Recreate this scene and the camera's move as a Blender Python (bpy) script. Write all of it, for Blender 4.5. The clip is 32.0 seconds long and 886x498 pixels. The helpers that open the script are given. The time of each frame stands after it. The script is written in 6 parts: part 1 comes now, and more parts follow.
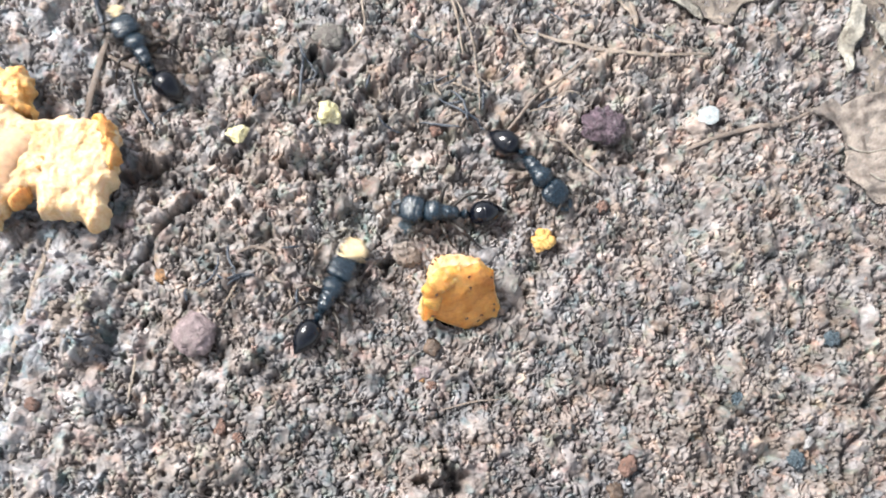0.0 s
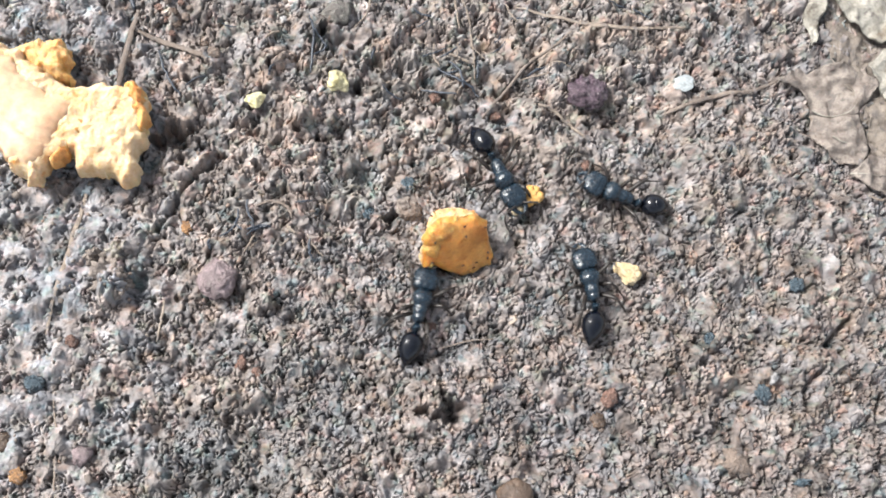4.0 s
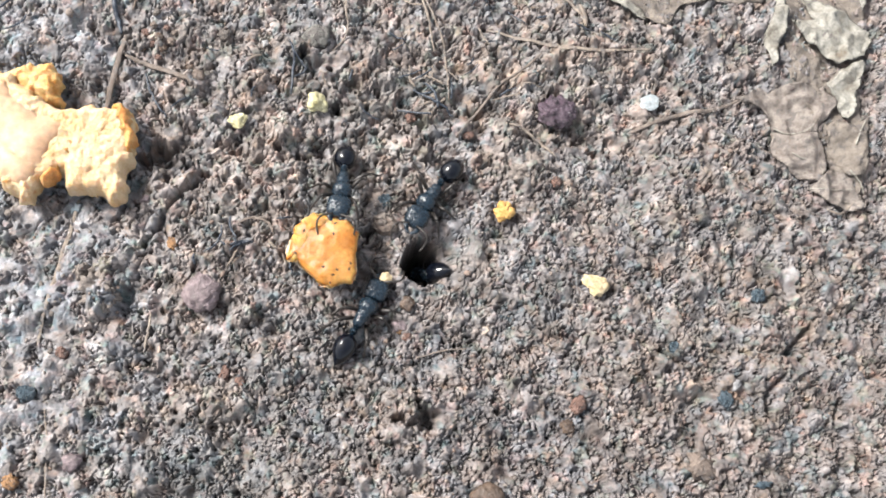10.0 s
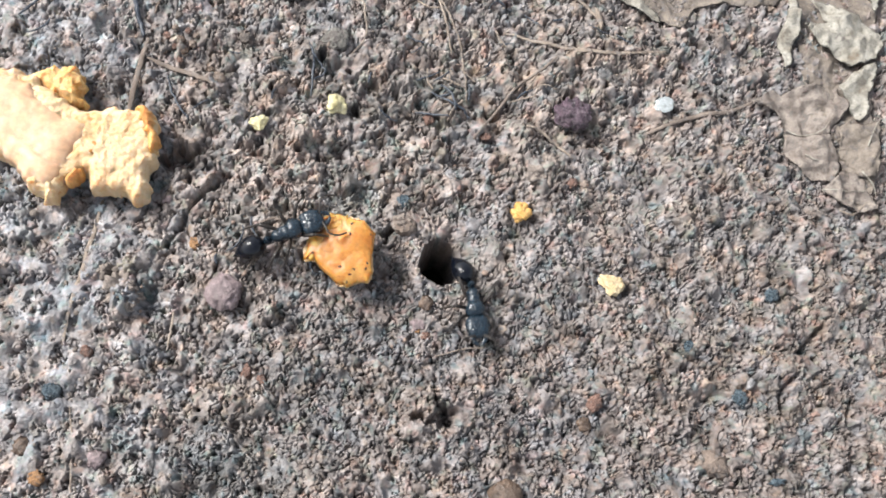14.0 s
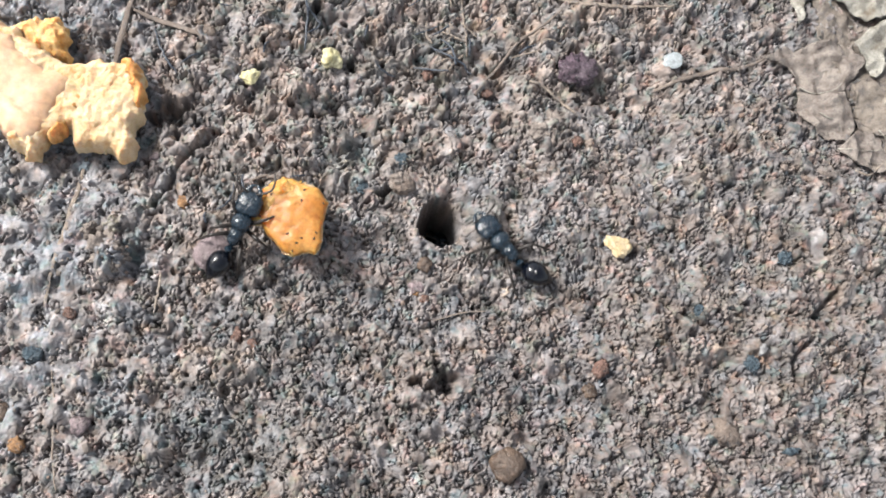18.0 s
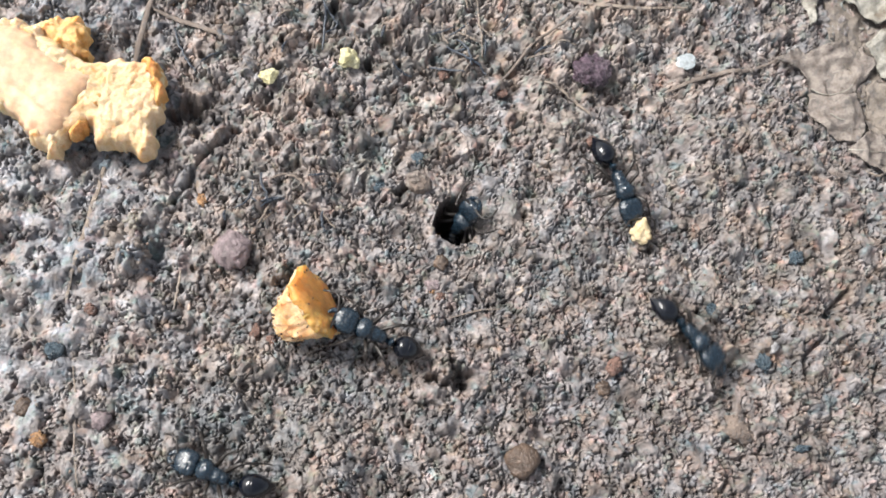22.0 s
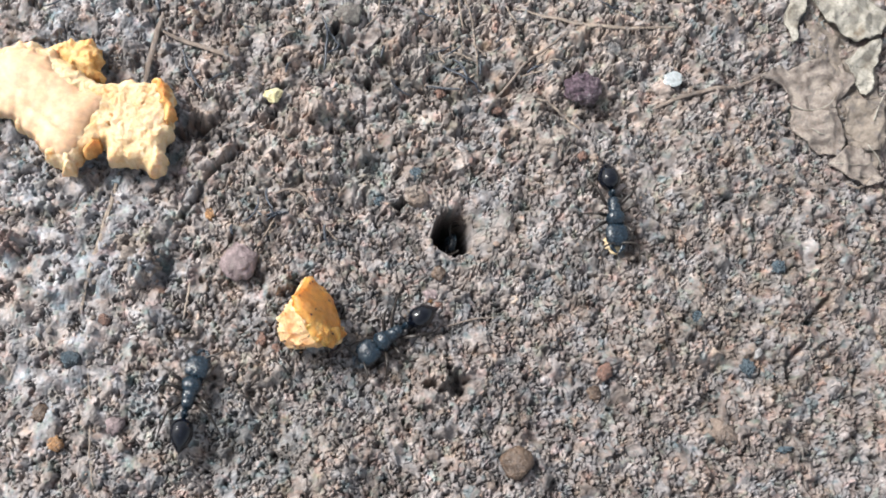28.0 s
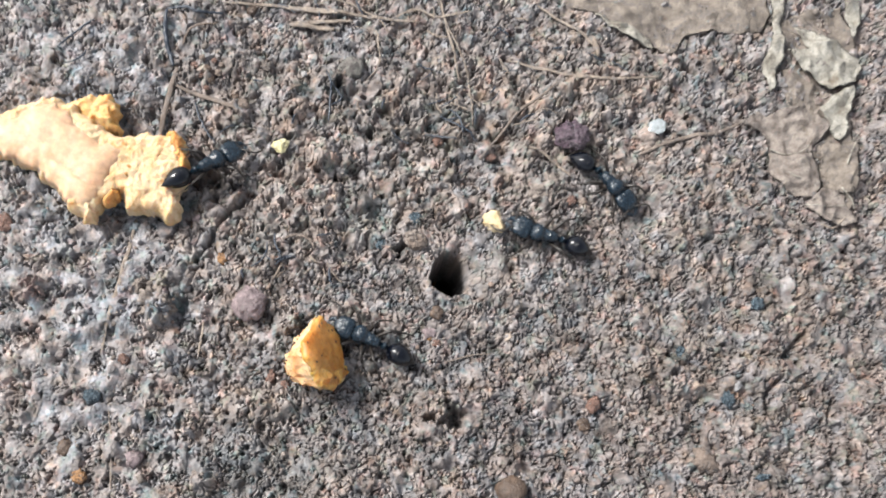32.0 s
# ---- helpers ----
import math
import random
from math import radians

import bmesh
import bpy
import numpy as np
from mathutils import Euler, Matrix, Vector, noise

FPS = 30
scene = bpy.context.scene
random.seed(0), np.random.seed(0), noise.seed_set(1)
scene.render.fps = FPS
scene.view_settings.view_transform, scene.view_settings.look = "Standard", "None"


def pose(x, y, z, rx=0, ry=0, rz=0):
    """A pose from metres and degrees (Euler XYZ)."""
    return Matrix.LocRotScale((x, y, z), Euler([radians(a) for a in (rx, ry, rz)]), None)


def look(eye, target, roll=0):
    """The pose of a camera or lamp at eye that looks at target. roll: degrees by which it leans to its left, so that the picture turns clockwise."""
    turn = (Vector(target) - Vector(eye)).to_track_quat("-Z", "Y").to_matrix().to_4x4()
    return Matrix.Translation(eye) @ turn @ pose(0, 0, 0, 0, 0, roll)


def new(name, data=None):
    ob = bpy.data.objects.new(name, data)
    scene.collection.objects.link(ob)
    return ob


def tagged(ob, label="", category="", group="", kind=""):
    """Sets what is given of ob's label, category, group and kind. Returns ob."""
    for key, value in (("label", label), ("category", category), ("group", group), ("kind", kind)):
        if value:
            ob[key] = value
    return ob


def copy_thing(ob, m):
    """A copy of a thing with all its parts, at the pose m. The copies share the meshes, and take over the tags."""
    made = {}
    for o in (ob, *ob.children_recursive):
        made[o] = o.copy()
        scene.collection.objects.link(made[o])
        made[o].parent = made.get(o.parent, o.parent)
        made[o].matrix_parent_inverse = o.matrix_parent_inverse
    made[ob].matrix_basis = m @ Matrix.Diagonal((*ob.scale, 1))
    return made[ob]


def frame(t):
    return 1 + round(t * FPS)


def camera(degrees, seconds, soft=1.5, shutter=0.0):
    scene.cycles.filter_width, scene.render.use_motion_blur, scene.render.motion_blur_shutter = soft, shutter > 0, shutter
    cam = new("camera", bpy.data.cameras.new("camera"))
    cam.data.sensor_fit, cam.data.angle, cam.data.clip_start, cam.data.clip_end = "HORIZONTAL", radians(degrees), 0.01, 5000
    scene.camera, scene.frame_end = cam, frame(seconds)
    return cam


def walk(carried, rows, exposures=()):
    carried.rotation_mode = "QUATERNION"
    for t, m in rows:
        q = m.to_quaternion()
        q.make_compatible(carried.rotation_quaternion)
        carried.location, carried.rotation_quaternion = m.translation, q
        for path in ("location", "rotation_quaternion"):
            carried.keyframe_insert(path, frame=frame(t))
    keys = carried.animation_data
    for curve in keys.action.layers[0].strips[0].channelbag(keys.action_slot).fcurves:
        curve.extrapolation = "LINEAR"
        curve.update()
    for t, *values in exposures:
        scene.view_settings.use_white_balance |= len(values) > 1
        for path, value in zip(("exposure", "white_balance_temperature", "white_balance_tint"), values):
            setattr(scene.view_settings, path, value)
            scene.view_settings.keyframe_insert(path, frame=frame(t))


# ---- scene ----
cam = camera(40.5, 32.0, soft=1.75, shutter=0.5)
# The hand-held way: seconds, millimetres, degrees.
PATH = [
    (0, -18.25, -29.54, 131.38, 14.36, -6.81, -0.25),
    (0.5, -22.48, -30.13, 140.26, 14.20, -7.80, -0.53),
    (1, -16.83, -33.90, 143.35, 15.30, -6.12, -0.56),
    (1.5, -17.07, -33.98, 145.45, 15.21, -6.02, -0.42),
    (2, -18.29, -35.05, 144.90, 15.33, -6.39, -0.63),
    (2.5, -17.76, -36.14, 141.10, 14.96, -6.24, -0.47),
    (3, -17.60, -36.70, 143.03, 14.93, -5.96, -0.41),
    (3.5, -18.45, -39.11, 143.21, 14.81, -6.31, -0.38),
    (5.5, -17.84, -39.25, 144.78, 14.30, -6.32, -0.31),
    (6, -17.70, -39.44, 145.05, 14.72, -6.23, -0.38),
    (6.5, -17.27, -39.95, 144.51, 14.69, -6.34, -0.40),
    (7, -17.79, -40.42, 144.21, 14.51, -6.18, -0.26),
    (7.5, -17.12, -39.11, 146.50, 14.74, -6.37, -0.36),
    (8, -17.31, -39.75, 149.44, 14.85, -6.56, -0.45),
    (8.5, -16.87, -40.53, 148.44, 14.81, -6.50, -0.59),
    (9, -17.80, -39.78, 147.93, 14.78, -6.51, -0.55),
    (9.5, -17.64, -39.22, 149.49, 14.78, -6.64, -0.56),
    (10, -16.59, -40.74, 149.94, 15.29, -6.50, -0.67),
    (10.5, -16.25, -40.72, 148.28, 15.07, -6.57, -0.65),
    (11, -16.93, -41.31, 148.19, 14.92, -6.39, -0.44),
    (11.5, -17.55, -40.61, 149.84, 15.10, -6.42, -0.46),
    (12, -17.87, -41.29, 149.56, 15.12, -6.48, -0.55),
    (12.5, -16.99, -43.15, 148.83, 15.34, -6.20, -0.56),
    (13, -18.87, -41.56, 149.30, 14.79, -6.42, -0.40),
    (13.5, -18.82, -41.00, 151.92, 15.02, -6.36, -0.57),
    (15.5, -17.87, -41.66, 147.98, 15.36, -6.42, -0.56),
    (16, -16.13, -38.27, 139.56, 14.04, -6.24, -0.61),
    (16.5, -15.65, -42.58, 140.99, 14.71, -6.02, -0.51),
    (17, -18.51, -43.04, 140.63, 14.17, -6.43, -0.48),
    (17.5, -17.05, -43.46, 142.07, 14.63, -6.29, -0.65),
    (18, -17.97, -44.06, 144.28, 15.13, -6.40, -0.58),
    (18.5, -18.44, -44.27, 142.38, 14.43, -6.36, -0.49),
    (19, -18.52, -42.40, 143.21, 14.45, -6.28, -0.35),
    (19.5, -17.77, -44.99, 145.34, 15.00, -6.50, -0.46),
    (20, -17.71, -47.34, 146.87, 15.12, -6.40, -0.47),
    (20.5, -18.79, -46.98, 146.88, 15.09, -6.56, -0.37),
    (21, -17.47, -45.72, 148.27, 15.15, -6.39, -0.62),
    (21.5, -19.02, -44.51, 147.62, 15.24, -6.35, -0.50),
    (22, -20.31, -44.04, 145.90, 14.84, -6.51, -0.36),
    (22.5, -21.02, -41.80, 148.25, 14.66, -6.79, -0.42),
    (23, -19.66, -44.22, 150.08, 15.58, -6.62, -0.76),
    (23.5, -20.24, -44.42, 151.28, 15.56, -6.48, -0.73),
    (24, -20.89, -43.79, 148.62, 14.85, -6.46, -0.45),
    (24.5, -20.61, -44.14, 150.00, 14.87, -6.59, -0.65),
    (26.5, -20.64, -44.58, 150.13, 14.59, -6.56, -0.47),
    (27, -20.97, -44.42, 149.81, 14.64, -6.25, -0.41),
    (27.5, -21.71, -43.09, 149.39, 14.17, -6.53, -0.29),
    (28, -20.92, -44.63, 152.91, 14.96, -6.50, -0.60),
    (28.5, -20.84, -47.59, 153.06, 15.14, -6.10, -0.41),
    (29, -21.94, -46.56, 153.62, 15.03, -6.31, -0.37),
    (29.5, -20.85, -44.84, 155.42, 15.14, -6.43, -0.56),
    (30, -20.67, -44.74, 155.82, 15.29, -6.26, -0.75),
    (30.5, -21.60, -44.80, 154.08, 14.87, -6.31, -0.46),
    (31, -21.02, -43.82, 156.89, 15.19, -6.12, -0.51),
    (31.5, -21.62, -42.65, 156.73, 15.11, -6.30, -0.63),
    (32, -21.42, -42.41, 164.03, 15.23, -6.29, -0.85),
]
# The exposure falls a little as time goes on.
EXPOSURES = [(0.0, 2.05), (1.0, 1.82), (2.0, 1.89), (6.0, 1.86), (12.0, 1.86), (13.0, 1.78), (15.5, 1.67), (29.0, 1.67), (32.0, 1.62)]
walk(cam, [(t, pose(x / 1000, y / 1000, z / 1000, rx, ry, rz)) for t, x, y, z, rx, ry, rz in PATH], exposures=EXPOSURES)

# ---- light: an overcast sky, brighter from the side of the cake ----
SUN_UP, SUN_FROM = 46.0, 152.0  # degrees above the ground; degrees from +x round to the light
world = bpy.data.worlds.new("world")
scene.world = world
world.use_nodes = True
wn = world.node_tree.nodes
sky = wn.new("ShaderNodeTexSky")
sky.sky_type = "NISHITA"
sky.sun_disc = False
sky.sun_elevation = radians(SUN_UP)
sky.sun_rotation = radians(90 - SUN_FROM)
sky.air_density, sky.dust_density = 1.0, 3.0
wn["Background"].inputs["Strength"].default_value = 0.078
veil = wn.new("ShaderNodeHueSaturation")  # thin cloud greys the sky
veil.inputs["Saturation"].default_value = 0.35
world.node_tree.links.new(sky.outputs["Color"], veil.inputs["Color"])
world.node_tree.links.new(veil.outputs["Color"], wn["Background"].inputs["Color"])
sun_data = bpy.data.lights.new("sun", "SUN")
sun_data.energy, sun_data.angle, sun_data.color = 2.2, radians(15), (1.0, 0.97, 0.93)
sun = new("sun", sun_data)
sun.matrix_basis = look((0, 0, 0), (-math.cos(radians(SUN_FROM)) * math.cos(radians(SUN_UP)), -math.sin(radians(SUN_FROM)) * math.cos(radians(SUN_UP)), -math.sin(radians(SUN_UP))))

MM = 0.001
rng = np.random.default_rng(7)
pick = random.Random(11)


# ---- materials ----
def material(name, rough=0.6, metal=0.0, spec=0.5):
    m = bpy.data.materials.new(name)
    m.use_nodes = True
    b = m.node_tree.nodes["Principled BSDF"]
    b.inputs["Roughness"].default_value = rough
    b.inputs["Metallic"].default_value = metal
    b.inputs["Specular IOR Level"].default_value = spec
    return m, m.node_tree.nodes, m.node_tree.links, b


def coords(n, l, scale=1000.0):
    """Object coordinates in millimetres."""
    c = n.new("ShaderNodeTexCoord")
    v = n.new("ShaderNodeVectorMath")
    v.operation = "SCALE"
    v.inputs["Scale"].default_value = scale
    l.new(c.outputs["Object"], v.inputs[0])
    return v.outputs[0]


def noise_tex(n, l, co, scale, detail=4.0, rough=0.6):
    t = n.new("ShaderNodeTexNoise")
    t.inputs["Scale"].default_value, t.inputs["Detail"].default_value, t.inputs["Roughness"].default_value = scale, detail, rough
    l.new(co, t.inputs["Vector"])
    return t.outputs["Fac"]


def ramp(n, l, fac, stops):
    r = n.new("ShaderNodeValToRGB")
    while len(r.color_ramp.elements) < len(stops):
        r.color_ramp.elements.new(0.5)
    for e, (p, c) in zip(r.color_ramp.elements, stops):
        e.position = p
        e.color = (*c, 1) if not isinstance(c, float) else (c, c, c, 1)
    l.new(fac, r.inputs["Fac"])
    return r.outputs["Color"]


def mixed(n, l, kind, fac, a, b):
    x = n.new("ShaderNodeMix")
    x.data_type, x.blend_type = "RGBA", kind
    for sock, v in ((x.inputs["Factor"], fac), (x.inputs[6], a), (x.inputs[7], b)):
        if isinstance(v, bpy.types.NodeSocket):
            l.new(v, sock)
        else:
            sock.default_value = v if isinstance(v, float) else (*v, 1)
    return x.outputs[2]


def bump(n, l, b, height, strength, distance):
    k = n.new("ShaderNodeBump")
    k.inputs["Strength"].default_value, k.inputs["Distance"].default_value = strength, distance
    l.new(height, k.inputs["Height"])
    l.new(k.outputs["Normal"], b.inputs["Normal"])


def plain(name, dark, light, rough=0.6, spec=0.5, scale=1.2, grain=9.0, relief=0.00012, strength=0.6, islands=False, dust=0.0, specks=0.0):
    """Two tones mingled at two scales, with fine relief."""
    m, n, l, b = material(name, rough, 0.0, spec)
    co = coords(n, l)
    wide, fine = noise_tex(n, l, co, scale), noise_tex(n, l, co, grain, 6.0)
    col = ramp(n, l, wide, [(0.32, dark), (0.68, light)])
    tone = ramp(n, l, fine, [(0.3, 0.72), (0.7, 1.22)])
    col = mixed(n, l, "MULTIPLY", 0.9, col, tone)
    if specks:  # dark bits baked in
        bits = ramp(n, l, noise_tex(n, l, co, 1.9, 2.0, 0.5), [(0.72 - specks, 0.0), (0.755 - specks, 1.0)])
        col = mixed(n, l, "MIX", bits, col, (0.06, 0.03, 0.015))
    if dust:  # caked earth in patches
        cake = ramp(n, l, noise_tex(n, l, co, 1.1, 5.0, 0.7), [(0.25 + dust * 0.3, 1.0), (0.36 + dust * 0.3, 0.0)])
        col = mixed(n, l, "MIX", cake, col, (0.145, 0.13, 0.12))
    if islands:
        g = n.new("ShaderNodeNewGeometry")
        col = mixed(n, l, "MULTIPLY", 0.85, col, ramp(n, l, g.outputs["Random Per Island"], [(0.0, (0.6, 0.58, 0.56)), (0.3, (0.95, 0.9, 0.86)), (0.6, (1.1, 1.1, 1.1)), (0.85, (1.25, 0.95, 0.8)), (1.0, (1.5, 1.5, 1.5))]))
    l.new(col, b.inputs["Base Color"])
    l.new(ramp(n, l, fine, [(0.3, max(rough - 0.12, 0.05)), (0.7, min(rough + 0.12, 1.0))]), b.inputs["Roughness"])
    bump(n, l, b, fine, strength, relief)
    return m


def soil_material():
    m, n, l, b = material("damp_soil", 0.62, 0.0, 0.3)
    a = n.new("ShaderNodeAttribute")
    a.attribute_name = "tint"
    co = coords(n, l)
    fine, mid = noise_tex(n, l, co, 6.0, 6.0, 0.7), noise_tex(n, l, co, 0.9, 4.0)
    col = mixed(n, l, "MULTIPLY", 1.0, a.outputs["Color"], ramp(n, l, fine, [(0.25, 0.86), (0.5, 0.99), (0.75, 1.15)]))
    col = mixed(n, l, "MULTIPLY", 0.7, col, ramp(n, l, mid, [(0.3, (0.82, 0.8, 0.78)), (0.7, (1.15, 1.12, 1.1))]))
    l.new(col, b.inputs["Base Color"])
    l.new(ramp(n, l, noise_tex(n, l, co, 2.3, 3.0), [(0.34, 0.28), (0.46, 0.52), (0.7, 0.75)]), b.inputs["Roughness"])
    cells = n.new("ShaderNodeTexVoronoi")
    cells.feature = "SMOOTH_F1"
    cells.inputs["Scale"].default_value = 2.1
    cells.inputs["Smoothness"].default_value = 0.25
    shift = n.new("ShaderNodeVectorMath")
    shift.operation = "ADD"
    warp = n.new("ShaderNodeTexNoise")
    warp.inputs["Scale"].default_value = 2.5
    l.new(co, warp.inputs["Vector"])
    l.new(co, shift.inputs[0])
    l.new(warp.outputs["Color"], shift.inputs[1])
    l.new(shift.outputs[0], cells.inputs["Vector"])
    lumps = n.new("ShaderNodeMath")
    lumps.operation = "MULTIPLY_ADD"
    l.new(cells.outputs["Distance"], lumps.inputs[0])
    lumps.inputs[1].default_value = -0.6
    l.new(fine, lumps.inputs[2])
    bump(n, l, b, lumps.outputs[0], 0.8, 0.00006)
    return m


def cuticle(name, dark, light, rough, fuzz):
    m, n, l, b = material(name, rough, 0.0, 0.5 if fuzz > 0 else 0.4)
    co = coords(n, l)
    wide = noise_tex(n, l, co, 1.6)
    l.new(mixed(n, l, "MIX", wide, dark, light), b.inputs["Base Color"])
    worn = noise_tex(n, l, co, 1.3, 2.0)
    l.new(ramp(n, l, worn, [(0.38, max(rough - 0.1, 0.05)), (0.62, rough + (0.14 if fuzz > 0 else 0.06))]), b.inputs["Roughness"])
    b.inputs["Sheen Weight"].default_value = fuzz
    b.inputs["Sheen Roughness"].default_value = 0.35
    b.inputs["Sheen Tint"].default_value = (0.7, 0.85, 1.0, 1)
    bump(n, l, b, noise_tex(n, l, co, 1.5, 4.0, 0.5), 0.5 if fuzz > 0 else 0.1, 0.0005)
    return m


SOIL = soil_material()
NEST = plain("nest_earth", (0.05, 0.04, 0.03), (0.09, 0.07, 0.055), 0.85)
ANT_DULL = cuticle("ant_dull_black", (0.001, 0.003, 0.006), (0.012, 0.026, 0.04), 0.2, 0.01)
ANT_GLOSS = cuticle("ant_glossy_black", (0.001, 0.002, 0.004), (0.003, 0.004, 0.008), 0.13, 0.0)
ANT_LEG = cuticle("ant_leg_brown", (0.008, 0.007, 0.007), (0.032, 0.026, 0.022), 0.4, 0.0)
ANT_EYE = cuticle("ant_eye_black", (0.004, 0.004, 0.004), (0.006, 0.006, 0.006), 0.12, 0.0)


def crumb_material():
    m, n, l, b = material("cake_crumb", 0.75, 0.0, 0.3)
    co = coords(n, l)
    wide, fine = noise_tex(n, l, co, 0.32), noise_tex(n, l, co, 2.6, 5.0)
    col = ramp(n, l, wide, [(0.31, (0.48, 0.21, 0.06)), (0.40, (0.55, 0.375, 0.205)), (0.54, (0.56, 0.43, 0.28))])
    col = mixed(n, l, "MULTIPLY", 0.8, col, ramp(n, l, fine, [(0.3, (0.88, 0.80, 0.68)), (0.6, (1.05, 1.05, 1.05))]))
    l.new(col, b.inputs["Base Color"])
    bump(n, l, b, fine, 0.7, 0.0004)
    return m


CAKE_CRUMB = crumb_material()
CAKE_CRUST = plain("cake_crust", (0.50, 0.315, 0.195), (0.555, 0.385, 0.255), 0.5, 0.4, 0.12, 0.9, 0.0001, 0.25)
CAKE_GOLD = plain("cake_gold", (0.52, 0.25, 0.06), (0.68, 0.48, 0.24), 0.65, 0.4, 0.5, 3.5, 0.0004, 0.8)
CAKE_BROWN = plain("cake_browned", (0.40, 0.165, 0.04), (0.62, 0.36, 0.14), 0.65, 0.4, 0.5, 3.5, 0.0004, 0.8)
FOOD_SKIN = plain("food_skin", (0.32, 0.12, 0.018), (0.49, 0.245, 0.07), 0.36, 0.35, 0.2, 2.2, 0.0002, 0.4)
FOOD_CRUMB = plain("food_crumb", (0.48, 0.22, 0.075), (0.70, 0.52, 0.32), 0.5, 0.4, 0.4, 4.0, 0.0003, 0.7, specks=0.06)
FOOD_CORNER = plain("food_corner", (0.42, 0.17, 0.035), (0.59, 0.32, 0.095), 0.45, 0.4, 0.6, 3.0, 0.0004, 0.8)
for moist in (CAKE_CRUMB, CAKE_CRUST, CAKE_GOLD, CAKE_BROWN, FOOD_SKIN, FOOD_CRUMB, FOOD_CORNER):
    surface_node = moist.node_tree.nodes["Principled BSDF"]
    surface_node.inputs["Subsurface Weight"].default_value = 0.45
    surface_node.inputs["Subsurface Radius"].default_value = (1.0, 0.6, 0.3)
    surface_node.inputs["Subsurface Scale"].default_value = 0.002
for glowing in (FOOD_SKIN, FOOD_CORNER):
    glowing.node_tree.nodes["Principled BSDF"].inputs["Subsurface Weight"].default_value = 0.9
    glowing.node_tree.nodes["Principled BSDF"].inputs["Subsurface Scale"].default_value = 0.0035
FOOD_FLECK = plain("food_fleck", (0.035, 0.02, 0.012), (0.09, 0.045, 0.02), 0.7)
ORANGE = plain("orange_crumb", (0.48, 0.25, 0.06), (0.62, 0.40, 0.15), 0.6, 0.4, 0.9, 4.0, 0.0003, 0.8)
YELLOW = plain("yellow_crumb", (0.45, 0.335, 0.175), (0.60, 0.495, 0.33), 0.6, 0.4, 0.9, 4.0, 0.0003, 0.8)
LEMON = plain("lemon_crumb", (0.44, 0.39, 0.19), (0.60, 0.56, 0.37), 0.6, 0.4, 0.9, 4.0, 0.0003, 0.8)
STRAW = plain("straw", (0.13, 0.10, 0.078), (0.28, 0.235, 0.19), 0.6, 0.4, 0.7, 4.0, 0.0002, dust=0.45)
BARK = plain("twig_bark", (0.10, 0.078, 0.064), (0.20, 0.165, 0.14), 0.75, 0.3, 0.6, 5.0, 0.0002, dust=0.45)
ROOT = plain("dark_root", (0.012, 0.017, 0.026), (0.04, 0.05, 0.066), 0.4, 0.5, 0.8, 6.0)
def leaf_material(name, stops, dust):
    m, n, l, b = material(name, 0.5, 0.0, 0.45)
    co = coords(n, l)
    wide, fine = noise_tex(n, l, co, 0.55, 5.0, 0.65), noise_tex(n, l, co, 3.0, 6.0, 0.65)
    col = ramp(n, l, wide, stops)
    col = mixed(n, l, "MULTIPLY", 0.9, col, ramp(n, l, fine, [(0.3, (0.62, 0.6, 0.58)), (0.5, (1.0, 0.98, 0.95)), (0.72, (1.2, 1.2, 1.2))]))
    soil = ramp(n, l, noise_tex(n, l, co, 0.9, 6.0, 0.7), [(0.3 + dust * 0.25, 1.0), (0.37 + dust * 0.25, 0.0)])
    l.new(mixed(n, l, "MIX", soil, col, (0.12, 0.105, 0.095)), b.inputs["Base Color"])
    l.new(ramp(n, l, fine, [(0.3, 0.4), (0.7, 0.7)]), b.inputs["Roughness"])
    bump(n, l, b, fine, 0.8, 0.0004)
    return m


BEIGE_LEAF = leaf_material("beige_leaf", [(0.3, (0.13, 0.106, 0.078)), (0.42, (0.215, 0.202, 0.172)), (0.6, (0.31, 0.302, 0.27))], 0.2)
PINK_LEAF = leaf_material("pink_grey_leaf", [(0.3, (0.08, 0.064, 0.053)), (0.42, (0.16, 0.134, 0.118)), (0.57, (0.235, 0.208, 0.186)), (0.7, (0.17, 0.14, 0.11))], 0.42)
OCHRE_LEAF = leaf_material("ochre_leaf", [(0.3, (0.08, 0.066, 0.055)), (0.45, (0.15, 0.128, 0.108)), (0.65, (0.22, 0.19, 0.16))], 0.45)
STONE_PINK = plain("pink_stone", (0.11, 0.083, 0.084), (0.27, 0.212, 0.218), 0.5, 0.5, 0.9, 2.4, 0.0004, 1.0, dust=0.3)
STONE_BROWN = plain("brown_stone", (0.045, 0.03, 0.022), (0.12, 0.082, 0.058), 0.35, 0.5, 0.6, 2.4, 0.0004, 0.8, dust=0.1)
STONE_CLAY = plain("clay_lump", (0.11, 0.095, 0.083), (0.21, 0.18, 0.16), 0.75, 0.3, 0.6, 2.4, 0.0010, 1.0, dust=0.55)
CLOD = plain("clod_earth", (0.135, 0.112, 0.097), (0.25, 0.213, 0.185), 0.6, 0.45, 0.9, 2.4, 0.0004, 0.9)
RUST = plain("rusty_clay", (0.11, 0.082, 0.065), (0.21, 0.165, 0.135), 0.6, 0.4, 0.9, 2.2, 0.0005, 1.0, dust=0.35)
